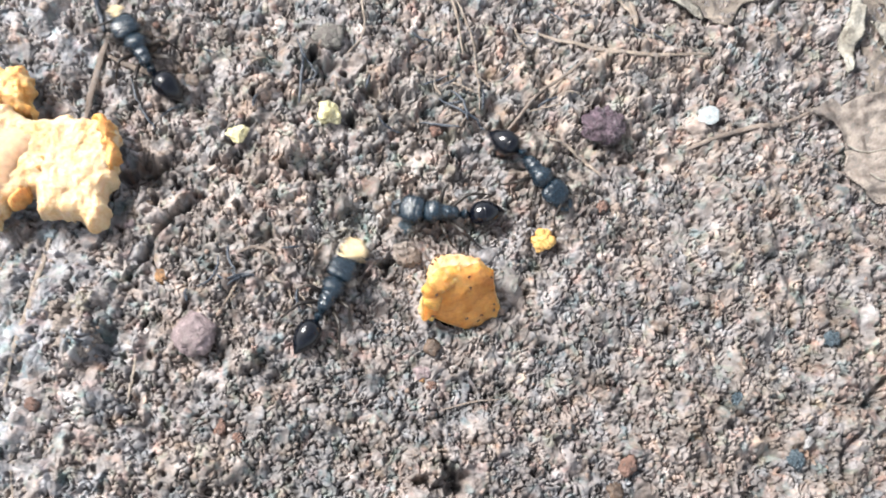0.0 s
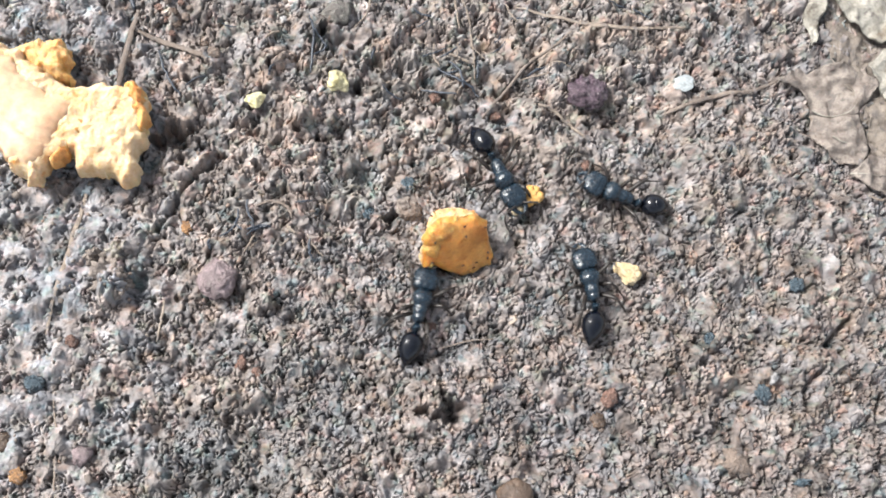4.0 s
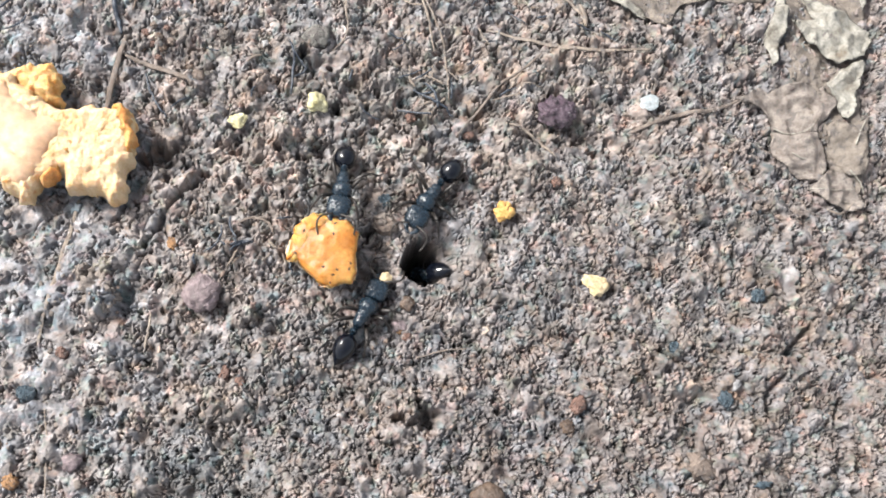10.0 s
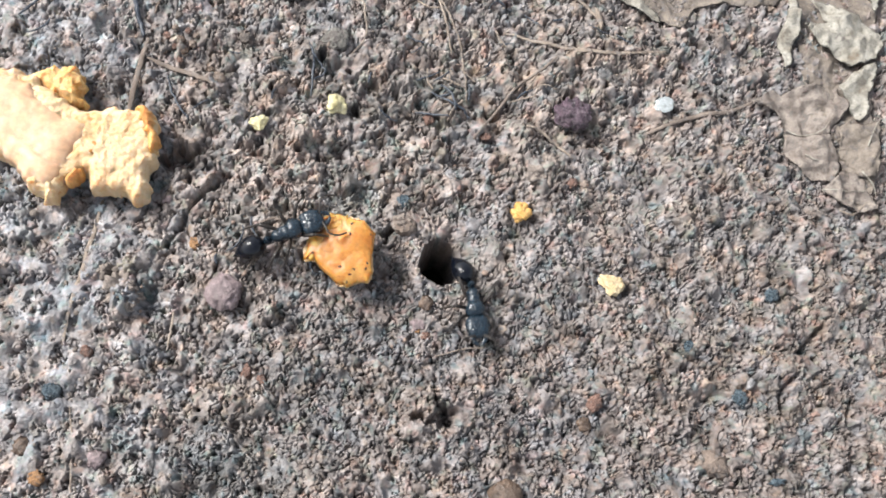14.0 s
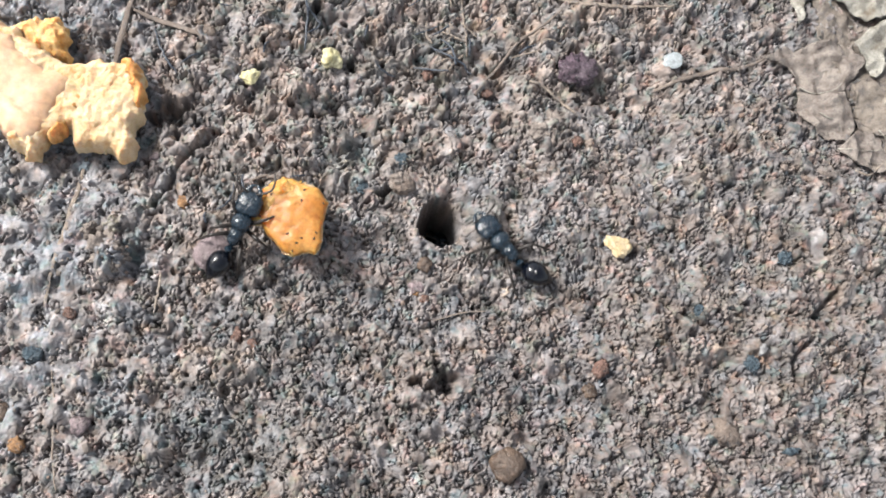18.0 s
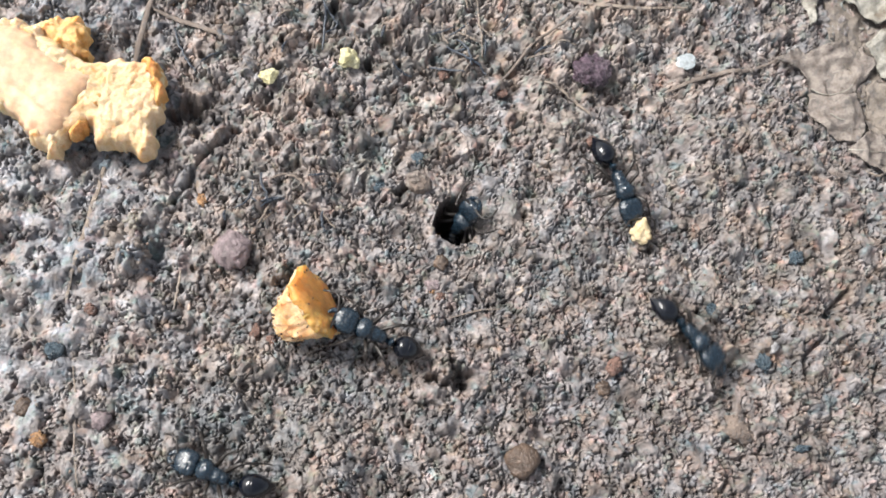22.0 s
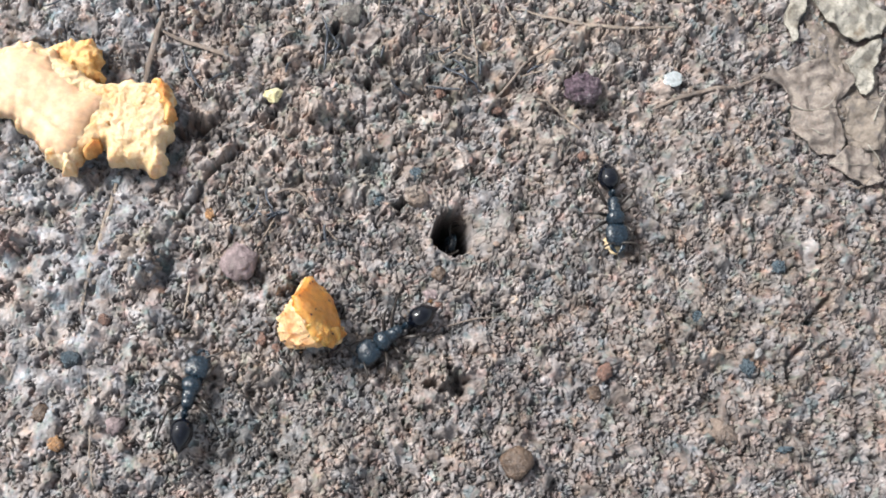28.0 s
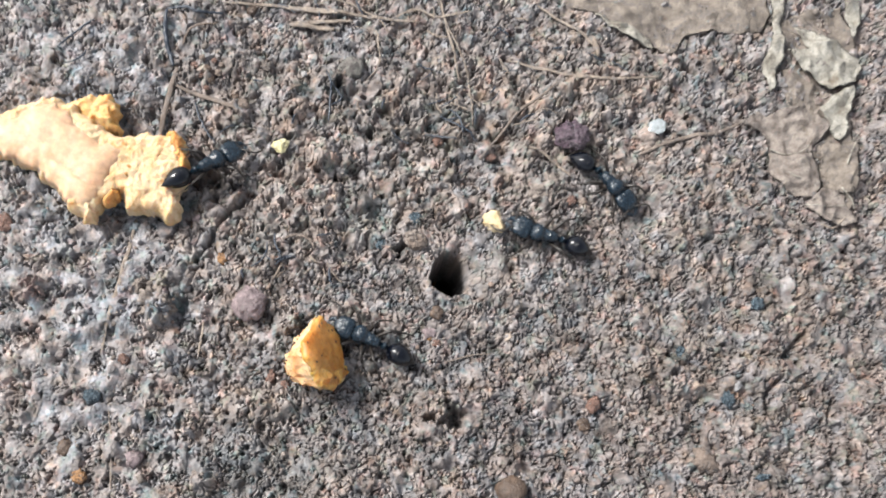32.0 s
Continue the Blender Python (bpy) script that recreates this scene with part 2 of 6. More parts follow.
STONE_BLUE = plain("blue_stone", (0.025, 0.045, 0.06), (0.10, 0.135, 0.16), 0.35, 0.5, 1.2, 2.4, 0.0010, 1.0, dust=0.1)
STONE_GREY = plain("grey_stone", (0.12, 0.116, 0.106), (0.24, 0.23, 0.205), 0.65, 0.4, 0.7, 2.4, 0.0010, 1.0, dust=0.55)
STONE_RED = plain("red_stone", (0.14, 0.075, 0.055), (0.24, 0.145, 0.115), 0.55, 0.5, 0.9, 2.4, 0.0010, 1.0, dust=0.3)
STONE_AMBER = plain("amber_stone", (0.26, 0.13, 0.055), (0.40, 0.23, 0.11), 0.5, 0.5, 0.9, 2.4, 0.0010, 1.0, dust=0.3)
QUARTZ = plain("pale_quartz", (0.20, 0.195, 0.19), (0.36, 0.35, 0.345), 0.3, 0.5, 0.9, 4.0, 0.0001)
MICA = plain("mica", (0.18, 0.20, 0.205), (0.33, 0.36, 0.37), 0.18, 0.6, 1.0, 3.0, 0.0001, dust=0.3)
PURPLE = plain("purple_lump", (0.02, 0.011, 0.019), (0.17, 0.12, 0.15), 0.16, 0.8, 1.1, 5.0, 0.0006, 1.0)
GRIT = plain("grit", (0.11, 0.096, 0.086), (0.20, 0.178, 0.16), 0.62, 0.45, 0.35, 5.0, 0.0003, 0.7, True)


# ---- mesh helpers (all sizes in millimetres) ----
def mesh_of(name, verts, faces, mat, smooth=True):
    me = bpy.data.meshes.new(name)
    me.from_pydata([tuple(c * MM for c in v) for v in verts], [], faces)
    me.materials.append(mat)
    if smooth:
        me.shade_smooth()
    return me


def thing(name, label, category, group="", kind=""):
    return tagged(new(name), label, category, group, kind)


def part(name, me, parent, label="", at=(0, 0, 0)):
    ob = new(name, me)
    ob.parent = parent
    ob.location = [c * MM for c in at]
    if label:
        tagged(ob, label)
    return ob


def spline(pts, steps=6):
    """A smooth line through points."""
    p = [Vector(q) for q in pts]
    p = [2 * p[0] - p[1], *p, 2 * p[-1] - p[-2]]
    out = []
    for i in range(1, len(p) - 2):
        for s in range(steps):
            u = s / steps
            a, b, c, d = p[i - 1 : i + 3]
            out.append(0.5 * (2 * b + (c - a) * u + (2 * a - 5 * b + 4 * c - d) * u * u + (3 * b - a - 3 * c + d) * u**3))
    return [*out, p[-2]]


def tube(pts, radii, sides=8, flat=1.0):
    """Rings along a line, with a radius at each point; flat squashes it in height."""
    verts, faces = [], []
    for i, q in enumerate(pts):
        ahead = (pts[min(i + 1, len(pts) - 1)] - pts[max(i - 1, 0)]).normalized()
        side = ahead.cross(Vector((0, 0, 1)))
        side = side.normalized() if side.length > 1e-3 else Vector((1, 0, 0))
        up = side.cross(ahead)
        for k in range(sides):
            a = 2 * math.pi * k / sides
            verts.append(q + radii[i] * (math.cos(a) * side + flat * math.sin(a) * up))
    for i in range(len(pts) - 1):
        for k in range(sides):
            j = (k + 1) % sides
            faces.append((i * sides + k, i * sides + j, (i + 1) * sides + j, (i + 1) * sides + k))
    faces += [tuple(range(sides))[::-1], tuple(range(len(verts) - sides, len(verts)))]
    return verts, faces


def loft(rows, sides=16, square=1.0, stout=1.0):
    """A body along x: rows of x, half width, half height, middle height."""
    rows = [(x, w * stout, h * stout, z) for x, w, h, z in rows]
    fine = spline([Vector((x, w, 0)) for x, w, h, z in rows], 4), spline([Vector((x, h, z)) for x, w, h, z in rows], 4)
    verts, faces = [], []
    for a, b in zip(*fine):
        for k in range(sides):
            t = 2 * math.pi * k / sides
            c, s = math.cos(t), math.sin(t)
            c, s = math.copysign(abs(c) ** square, c), math.copysign(abs(s) ** square, s)
            verts.append((a.x, max(a.y, 0.02) * c, b.z + max(b.y, 0.02) * s))
    count = len(fine[0])
    for i in range(count - 1):
        for k in range(sides):
            j = (k + 1) % sides
            faces.append((i * sides + k, (i + 1) * sides + k, (i + 1) * sides + j, i * sides + j))
    faces += [tuple(range(sides)), tuple(range((count - 1) * sides, count * sides))[::-1]]
    return verts, faces


def ball(sub):
    bm = bmesh.new()
    bmesh.ops.create_icosphere(bm, subdivisions=sub, radius=1.0)
    v = [tuple(q.co) for q in bm.verts]
    fc = [tuple(q.index for q in g.verts) for g in bm.faces]
    bm.free()
    return v, fc


BALLS = {k: ball(k) for k in (1, 2, 3, 4, 5)}


def lump(name, mat, size, seed, rough=0.22, sub=3, facet=0.0):
    """A stone or crumb: an uneven ball of half sizes in mm."""
    v, fc = BALLS[sub]
    off = Vector((seed * 3.1, seed * 1.7, seed * 5.3))
    out = []
    for q in v:
        p = Vector(q)
        d = 1 + rough * noise.noise(p * 1.3 + off) * 1.4 + rough * 0.7 * noise.noise(p * 3.1 + off) + facet * 0.8 * abs(noise.noise(p * 3.2 + off)) + facet * 0.35 * abs(noise.noise(p * 7 + off)) + rough * 0.22 * noise.noise(p * 6.3 + off)
        out.append((p.x * d * size[0], p.y * d * size[1], p.z * d * size[2]))
    return mesh_of(name, out, fc, mat)


def inside(px, py, poly):
    """For arrays of points: whether each lies in the polygon, how far from its edge, and the nearest edge point."""
    within = np.zeros(px.shape, bool)
    best = np.full(px.shape, 1e9)
    near = np.zeros((*px.shape, 2))
    for (ax, ay), (bx, by) in zip(poly, poly[1:] + poly[:1]):
        cross = (ay > py) != (by > py)
        with np.errstate(divide="ignore", invalid="ignore"):
            within ^= cross & (px < (bx - ax) * (py - ay) / (by - ay if by != ay else 1e-9) + ax)
        u = np.clip(((px - ax) * (bx - ax) + (py - ay) * (by - ay)) / ((bx - ax) ** 2 + (by - ay) ** 2 + 1e-9), 0, 1)
        qx, qy = ax + u * (bx - ax), ay + u * (by - ay)
        d = np.hypot(px - qx, py - qy)
        closer = d < best
        best = np.where(closer, d, best)
        near[..., 0], near[..., 1] = np.where(closer, qx, near[..., 0]), np.where(closer, qy, near[..., 1])
    return within, best, near


def rounded(poly, times=2):
    """Corners cut off, so that an outline runs softly."""
    for _ in range(times):
        poly = [c for (ax, ay), (bx, by) in zip(poly, poly[1:] + poly[:1]) for c in ((0.75 * ax + 0.25 * bx, 0.75 * ay + 0.25 * by), (0.25 * ax + 0.75 * bx, 0.25 * ay + 0.75 * by))]
    return poly


def ragged(poly, step, amount, seed):
    """An outline broken into short steps and frayed."""
    out = []
    for (ax, ay), (bx, by) in zip(poly, poly[1:] + poly[:1]):
        count = max(1, round(math.hypot(bx - ax, by - ay) / step))
        for i in range(count):
            x, y = ax + (bx - ax) * i / count, ay + (by - ay) * i / count
            w = noise.noise_vector(Vector((x * 0.9, y * 0.9, seed)))
            out.append((x + amount * w.x, y + amount * w.y))
    return out


def slab(poly, cell, top, under):
    """A closed body over an outline: top(x, y, edge) and under(x, y, edge) give its two heights; both meet at the rim."""
    xs, ys = [p[0] for p in poly], [p[1] for p in poly]
    gx, gy = np.meshgrid(np.arange(min(xs) - cell, max(xs) + 2 * cell, cell), np.arange(min(ys) - cell, max(ys) + 2 * cell, cell))
    cx, cy = (gx[:-1, :-1] + gx[1:, 1:]) / 2, (gy[:-1, :-1] + gy[1:, 1:]) / 2
    keep, _, _ = inside(cx, cy, poly)
    _, edge, near = inside(gx, gy, poly)
    pad = np.pad(keep, 1).astype(int)
    around = pad[:-1, :-1] + pad[1:, :-1] + pad[:-1, 1:] + pad[1:, 1:]
    rim = (around > 0) & (around < 4)
    gx, gy = np.where(rim, near[..., 0], gx), np.where(rim, near[..., 1], gy)
    edge = np.where(rim, 0.0, edge)
    ids, verts, faces = {}, [], []

    def corner(i, j, upper):
        key = (i, j, upper or rim[i, j])
        if key not in ids:
            ids[key] = len(verts)
            x, y, e = float(gx[i, j]), float(gy[i, j]), float(edge[i, j])
            z = (top(x, y, 0.0) + under(x, y, 0.0)) / 2 if rim[i, j] else (top if upper else under)(x, y, e)
            verts.append((x, y, z))
        return ids[key]

    for i, j in zip(*np.nonzero(keep)):
        ring = ((i, j), (i, j + 1), (i + 1, j + 1), (i + 1, j))
        faces.append(tuple(corner(a, b, True) for a, b in ring))
        faces.append(tuple(corner(a, b, False) for a, b in ring[::-1]))
    return verts, faces


def crumple(body, amount, seed, base=None):
    """The same body with every point pushed about by uneven crumbs."""
    verts, faces = body
    out = []
    for v in verts:
        p, off = Vector(v), Vector((seed, 2 * seed, 3 * seed))
        w = 0.9 * noise.noise_vector(p / 1.7 + off) + 0.55 * noise.noise_vector(p / 0.8 + off) + 0.38 * noise.noise_vector(p / 0.4 + off)
        q = p + amount * w
        out.append((q.x, q.y, q.z if base is None else max(q.z, base)))
    return out, faces


def wave(x, y, s, seed):
    return noise.noise(Vector((x / s, y / s, seed)))


# ---- the ground: one sheet of damp granular soil with the nest hole ----
HOLE = Vector((-1.50, -1.31, 0))  # mm
HOLE_R = 3.0
STEP = 0.105
WEST, SOUTH = -69.0, -39.0
fx, fy = np.arange(WEST, 70, STEP), np.arange(SOUTH, 49, STEP)
NX, NY = len(fx), len(fy)
FXX, FYY = np.meshgrid(fx, fy)


def band(length, spread=0.45):
    """Even random relief with about one wavelength in mm."""
    k = np.hypot(np.fft.fftfreq(NY, STEP)[:, None], np.fft.rfftfreq(NX, STEP)[None])
    shape = np.exp(-0.5 * (np.log(np.maximum(k, 1e-6) * length) / spread) ** 2)
    f = np.fft.irfft2(np.fft.rfft2(rng.standard_normal((NY, NX))) * shape, (NY, NX))
    return f / f.std()


def pit(x, y, rx, ry):
    """A hollow with steep sides."""
    u = FXX - x + 0.3 * np.sin(FYY * 2.1 + x) + 0.2 * np.sin(FYY * 4.7 + y)
    v = FYY - y + 0.3 * np.sin(FXX * 2.3 + y) + 0.2 * np.sin(FXX * 5.1 + x)
    return np.exp(-(((u / rx) ** 2 + (v / ry) ** 2) ** 2))


def spot(x, y, rx, ry):
    return np.exp(-(((FXX - x) / rx) ** 2) - ((FYY - y) / ry) ** 2)


def hole_distance(x, y):
    """Distance from the hole's middle, with its wall a little uneven."""
    dx, dy = x - HOLE.x, (y - HOLE.y) * 0.92
    a = np.arctan2(dy, dx)
    return np.hypot(dx, dy) + 0.12 * np.sin(3 * a + 1.0) + 0.06 * np.sin(5 * a)


PALE = np.clip(1 * spot(-53.3, -8.8, 11, 17) + 0.9 * spot(-56.4, 4.9, 12, 12) + 0.55 * spot(-47.7, -21.4, 12, 12) + 0.8 * spot(-61.4, 33.4, 16, 8) + 0.75 * spot(-51, 28, 10, 6) + 0.35 * spot(-39.9, 34.2, 14, 7) + 0.4 * spot(-47.1, -0, 7, 7), 0, 1) * np.clip(0.75 + 0.35 * band(6), 0, 1)
SLATE = np.clip(0.8 * spot(-1.5, 22.7, 5, 3) + 0.7 * spot(-10.1, 19.5, 4, 2.5) + 0.6 * spot(-18.7, 25.8, 3, 3) + 0.6 * spot(-28, 3.2, 3, 3) + 0.5 * spot(-13.2, 7.1, 3, 2) + 0.6 * spot(-27.7, -28.8, 10, 7) + 0.35 * spot(-15, -16.8, 9, 6) + 0.3 * spot(10.4, -7.7, 10, 4) + 0.4 * spot(-12.4, 8.5, 4, 3), 0, 1)
TAN = np.clip(0.5 * spot(34, 7.5, 14, 9) + 0.5 * spot(32.4, -16.3, 12, 9) + 0.45 * spot(16, 27.4, 12, 7) + 0.5 * spot(48.2, -10.1, 12, 14), 0, 1) * np.clip(0.6 + 0.5 * band(7), 0, 1)
ROUGH = 0.9 * spot(-22.8, 13.7, 18, 10) + 0.7 * spot(-0.4, 25.8, 26, 7) + 0.6 * spot(-36.6, -1.2, 9, 8) + 0.5 * spot(-0.5, 11.3, 9, 7) + 0.4 * spot(22.9, 21, 18, 8) + 0.35 * spot(-33.5, -21.2, 10, 9) - 0.5 * PALE
SMEARED = 0.9 * spot(-23.4, 27.5, 2.4, 1.6) + 0.8 * spot(-12.9, 26.5, 2.2, 1.4) + 0.8 * spot(-24.7, 17.7, 2.2, 1.5) + 0.8 * spot(-10.1, 10.9, 2.4, 1.6) + 0.8 * spot(4.7, 15.8, 2.4, 1.6) + 0.8 * spot(14.8, 11.6, 2.6, 2) + 0.8 * spot(28.4, 12.5, 3, 2) + 0.7 * spot(-13.9, 4, 2.4, 1.8) + 1 * spot(-35.3, 6.1, 3, 4) + 0.8 * spot(-44.9, 4.4, 5, 3.5) + 0.8 * spot(-41.6, 21.2, 2.5, 4) + 0.35 * spot(51.7, -5.7, 10, 14) + 0.9 * spot(5, 0.3, 2.2, 2) + 0.5 * spot(36.6, -22.1, 5, 4)
ASH_SPOTS = 0.8 * spot(-12.8, 5.6, 3.2, 2.2) + 0.5 * spot(-6.5, 13.4, 3, 2) + 0.5 * spot(11.7, 12.4, 3, 2.2) + 0.4 * spot(5.5, 1.0, 2.4, 2.4) + 0.4 * spot(-29, 28.6, 3, 2)
PITS = 0.9 * pit(-53.2, -17.8, 1.7, 1.2) + 1.5 * pit(-42, -6.6, 2, 2.2) + 0.8 * pit(14, 11, 2.2, 2) + 0.9 * pit(-24.1, -8.6, 1.6, 1.4) + 1 * pit(-30.7, 17.9, 2.6, 1.8) + 0.9 * pit(-17.2, 26.7, 2.4, 1.6) + 0.9 * pit(-13.9, 4.7, 2.4, 1.8) + -4.5 * pit(-36.4, 12.4, 2.3, 1.9) + -3.6 * pit(-1.4, -21.8, 1.5, 1.6) + -2.5 * pit(-4.5, -22.1, 1.3, 0.7) + -1.8 * pit(-39.2, -6.9, 0.9, 2) + -3.6 * pit(-17.3, 26.1, 2.2, 1.3) + -0.7 * pit(-24.1, -29.7, 0.8, 3.2) + -1 * pit(-34.1, -17.1, 1, 1.8) + -3 * pit(-8.7, 2.6, 0.8, 1.2) + -2.5 * pit(35.5, 31.2, 0.9, 0.8) + -2 * pit(-0.8, 18, 1.6, 1) + -1.8 * pit(-22.2, 4.8, 1, 0.8) + -1.6 * pit(-11.1, 22.9, 1.2, 0.8) + -1.8 * pit(-27.2, 13.5, 1.2, 0.9) + -1.8 * pit(5.7, 19.5, 1.2, 0.6) + -1.5 * pit(22.6, 14.4, 1.4, 0.5) + -0.9 * spot(45.9, 27.8, 1.2, 3) + -1 * spot(62.3, 13, 2.2, 9) + -0.8 * spot(-0.4, 17.6, 2.2, 1.4) + 0.9 * spot(-3.5, 10, 3.5, 2.2) + 0.8 * spot(11.7, 11.6, 3, 2.4) + 0.7 * spot(-23.9, -0.2, 3.2, 1.2) + -0.7 * spot(43.4, -17.3, 0.5, 1.6) + -0.7 * spot(47.3, -12.4, 0.5, 1.2) + 1.5 * spot(-42.4, -7.1, 2.6, 2.4) + 0.9 * spot(-27.6, 5, 1.8, 1.4) + 0.8 * spot(-9.1, 11.6, 2.2, 1.6) + 0.8 * spot(33.4, 10.7, 2, 1.8) + 0.8 * spot(19.2, 24.3, 1.8, 1.3)
wide = 0.55 * band(34) + 0.30 * band(12)
clods = band(4.2)
coarse = np.clip(0.35 + 0.55 * ROUGH, 0.2, 0.95)


def lumps_of(size, bend, tilt):
    """Uneven lumps packed side by side: the distance from their joints in mm, their tilted tops, and a random number each."""
    x, y = (FXX + bend * band(2.2 * size)) / size + 500.0, (FYY + bend * band(2.2 * size)) / size + 500.0
    ci, cj = np.floor(x).astype(int), np.floor(y).astype(int)
    n = 1100
    jx, jy, mark = rng.uniform(0.0, 1.0, (n, n)), rng.uniform(0.0, 1.0, (n, n)), rng.uniform(0, 1, (n, n))
    tx, ty = rng.normal(0, tilt, (n, n)), rng.normal(0, tilt, (n, n))
    first, second = np.full(x.shape, 9.0), np.full(x.shape, 9.0)
    who, lean = np.zeros(x.shape), np.zeros(x.shape)
    for a in (-1, 0, 1):
        for b in (-1, 0, 1):
            gi, gj = ci + a, cj + b
            dx, dy = x - gi - jx[gi, gj], y - gj - jy[gi, gj]
            d = np.hypot(dx, dy)
            nearer = d < first
            second = np.where(nearer, first, np.minimum(second, d))
            first = np.where(nearer, d, first)
            who = np.where(nearer, mark[gi, gj], who)
            lean = np.where(nearer, tx[gi, gj] * dx + ty[gi, gj] * dy, lean)
    return (second - first) * size / 2, lean * size, who


def domed(edge, reach):
    """A lump's profile: 0 in the joint, rounding to 1 at reach from it."""
    u = 1 - np.clip(edge / reach, 0, 1)
    return np.sqrt(1 - u * u)


WARP_X, WARP_Y = 0.5 * band(1.6), 0.5 * band(1.6)
muddy = np.clip(1.1 * band(5.5) + 0.55 * band(2.4) - 0.45 + 2.0 * PALE + SMEARED + 0.5 * TAN + 0.8 * np.clip(ASH_SPOTS, 0, 1) - 0.25 * spot(10, -10, 30, 22), 0, 1)  # smeared smooth mud
crumbs = (1.08 - 0.3 * coarse) * (1 - 0.86 * muddy)
big, big_lean, big_mark = lumps_of(3.4, 0.9, 0.16)
broad, broad_lean, broad_mark = lumps_of(2.0, 0.45, 0.14)
mid, mid_lean, mid_mark = lumps_of(1.4, 0.35, 0.14)
small, small_lean, small_mark = lumps_of(1.0, 0.25, 0.14)
zone = 0.75 * band(4) + 0.4 * band(1.8) + 0.9 * ROUGH - 0.7 * spot(-10, -27, 26, 12)  # coarse where high, fine where low
is_broad, is_small = zone > 1.25, zone < -0.6
mid_mark = np.where(is_broad, broad_mark, np.where(is_small, small_mark, mid_mark))
def maze(length, reach):
    """Winding cracks between worm-like ridges: 0 on the ridges, -1 in the cracks."""
    return domed(np.abs(band(length, 0.27)), reach) - 1


grains = np.where(is_broad, 1.5 * (domed(broad, 0.36) - 1) + 0.7 * broad_lean + 0.3 * (broad_mark - 0.5) + 1.5 * maze(2.1, 0.36), np.where(is_small, 0.85 * (domed(small, 0.26) - 1) + 0.75 * small_lean + 0.15 * (small_mark - 0.5) + 1.3 * maze(1.35, 0.46), 1.1 * (domed(mid, 0.3) - 1) + 0.7 * mid_lean + 0.2 * (mid_mark - 0.5) + 1.8 * maze(1.75, 0.4)))
join = np.clip(0.9 + 0.4 * band(2.4), 0.3, 1.3)  # some lumps run together
soft = wide + coarse * (0.4 * clods + 0.45 * band(9) + 0.8 * (domed(big, 0.7) - 1) * (1 - 0.7 * muddy) + 0.35 * (big_mark - 0.5) + 0.6 * big_lean) - (0.8 + 1.4 * np.clip(ROUGH, 0, 1)) * np.sqrt(np.clip(0.85 * band(3.4) + 0.35 * band(1.3) - 1.45, 0, 1)) + crumbs * join * grains + 0.3 * muddy * band(5) + 0.1 * muddy + PITS
CRACKS = [([(49.9, -9.4), (48.5, -11.2), (46.5, -13.1)], 0.32, 1.6), ([(45.5, -16), (44.1, -17.6), (43.1, -19.1), (43.4, -21.7)], 0.32, 1.7), ([(-30.9, 8.9), (-32.7, 7.6), (-34.1, 5.6), (-35.2, 3.3), (-37.3, 0.5)], 0.3, 1.7), ([(-31.2, 8.4), (-32.6, 7.1), (-33.8, 5.5)], 0.28, 1.8), ([(-31.6, 9.9), (-33.5, 8.5), (-35.2, 6.3), (-36.4, 4.0)], 0.7, -0.7), ([(31.1, -31.8), (31.8, -33.6), (30.9, -35.5)], 0.3, 1.3), ([(53.3, -19.4), (52.2, -22.1), (53.4, -23.6)], 0.3, 1.3)]
for line, breadth, depth in CRACKS:
    _, gap, _ = inside(FXX, FYY, line + line[-2:0:-1])
    soft -= depth * np.exp(-((gap + 0.12 * WARP_X) / breadth) ** 2)
height = soft.copy()
tint = np.zeros((NY, NX, 3))
base = np.array([0.1665, 0.1525, 0.149])
grey = np.array([0.226, 0.221, 0.227])
slate = np.array([0.106, 0.112, 0.113])
tan = np.array([0.172, 0.154, 0.136])
tint[:] = base * (1 + 0.10 * band(5)[..., None])
tint += (grey - base) * PALE[..., None] + (slate - base) * SLATE[..., None] + (tan - base) * TAN[..., None]
tint *= 1.02 + 0.13 * band(9)[..., None] + 0.13 * band(3.2)[..., None] + 0.1 * band(1.4)[..., None] + 0.03 * band(0.7)[..., None]
hue = band(7)[..., None] * 0.8 + band(2.5)[..., None] * 0.8 + band(1.2)[..., None] * 0.4
tint *= 1 + np.array([0.24, 0.21, 0.17]) * np.clip(ROUGH, 0, 1)[..., None]
tint *= 1 + hue * np.array([0.026, 0.0, -0.02])
tint *= (0.93 + 0.20 * mid_mark - 0.10 * muddy)[..., None] * (1 + (big_mark[..., None] - 0.5) * np.array([0.15, 0.03, -0.08]))
ASH = np.clip(ASH_SPOTS, 0, 1) * np.clip(0.7 + 0.5 * band(1.8), 0, 1)  # ashy dried mud
tint += (np.array([0.235, 0.232, 0.212]) - tint) * ASH[..., None]
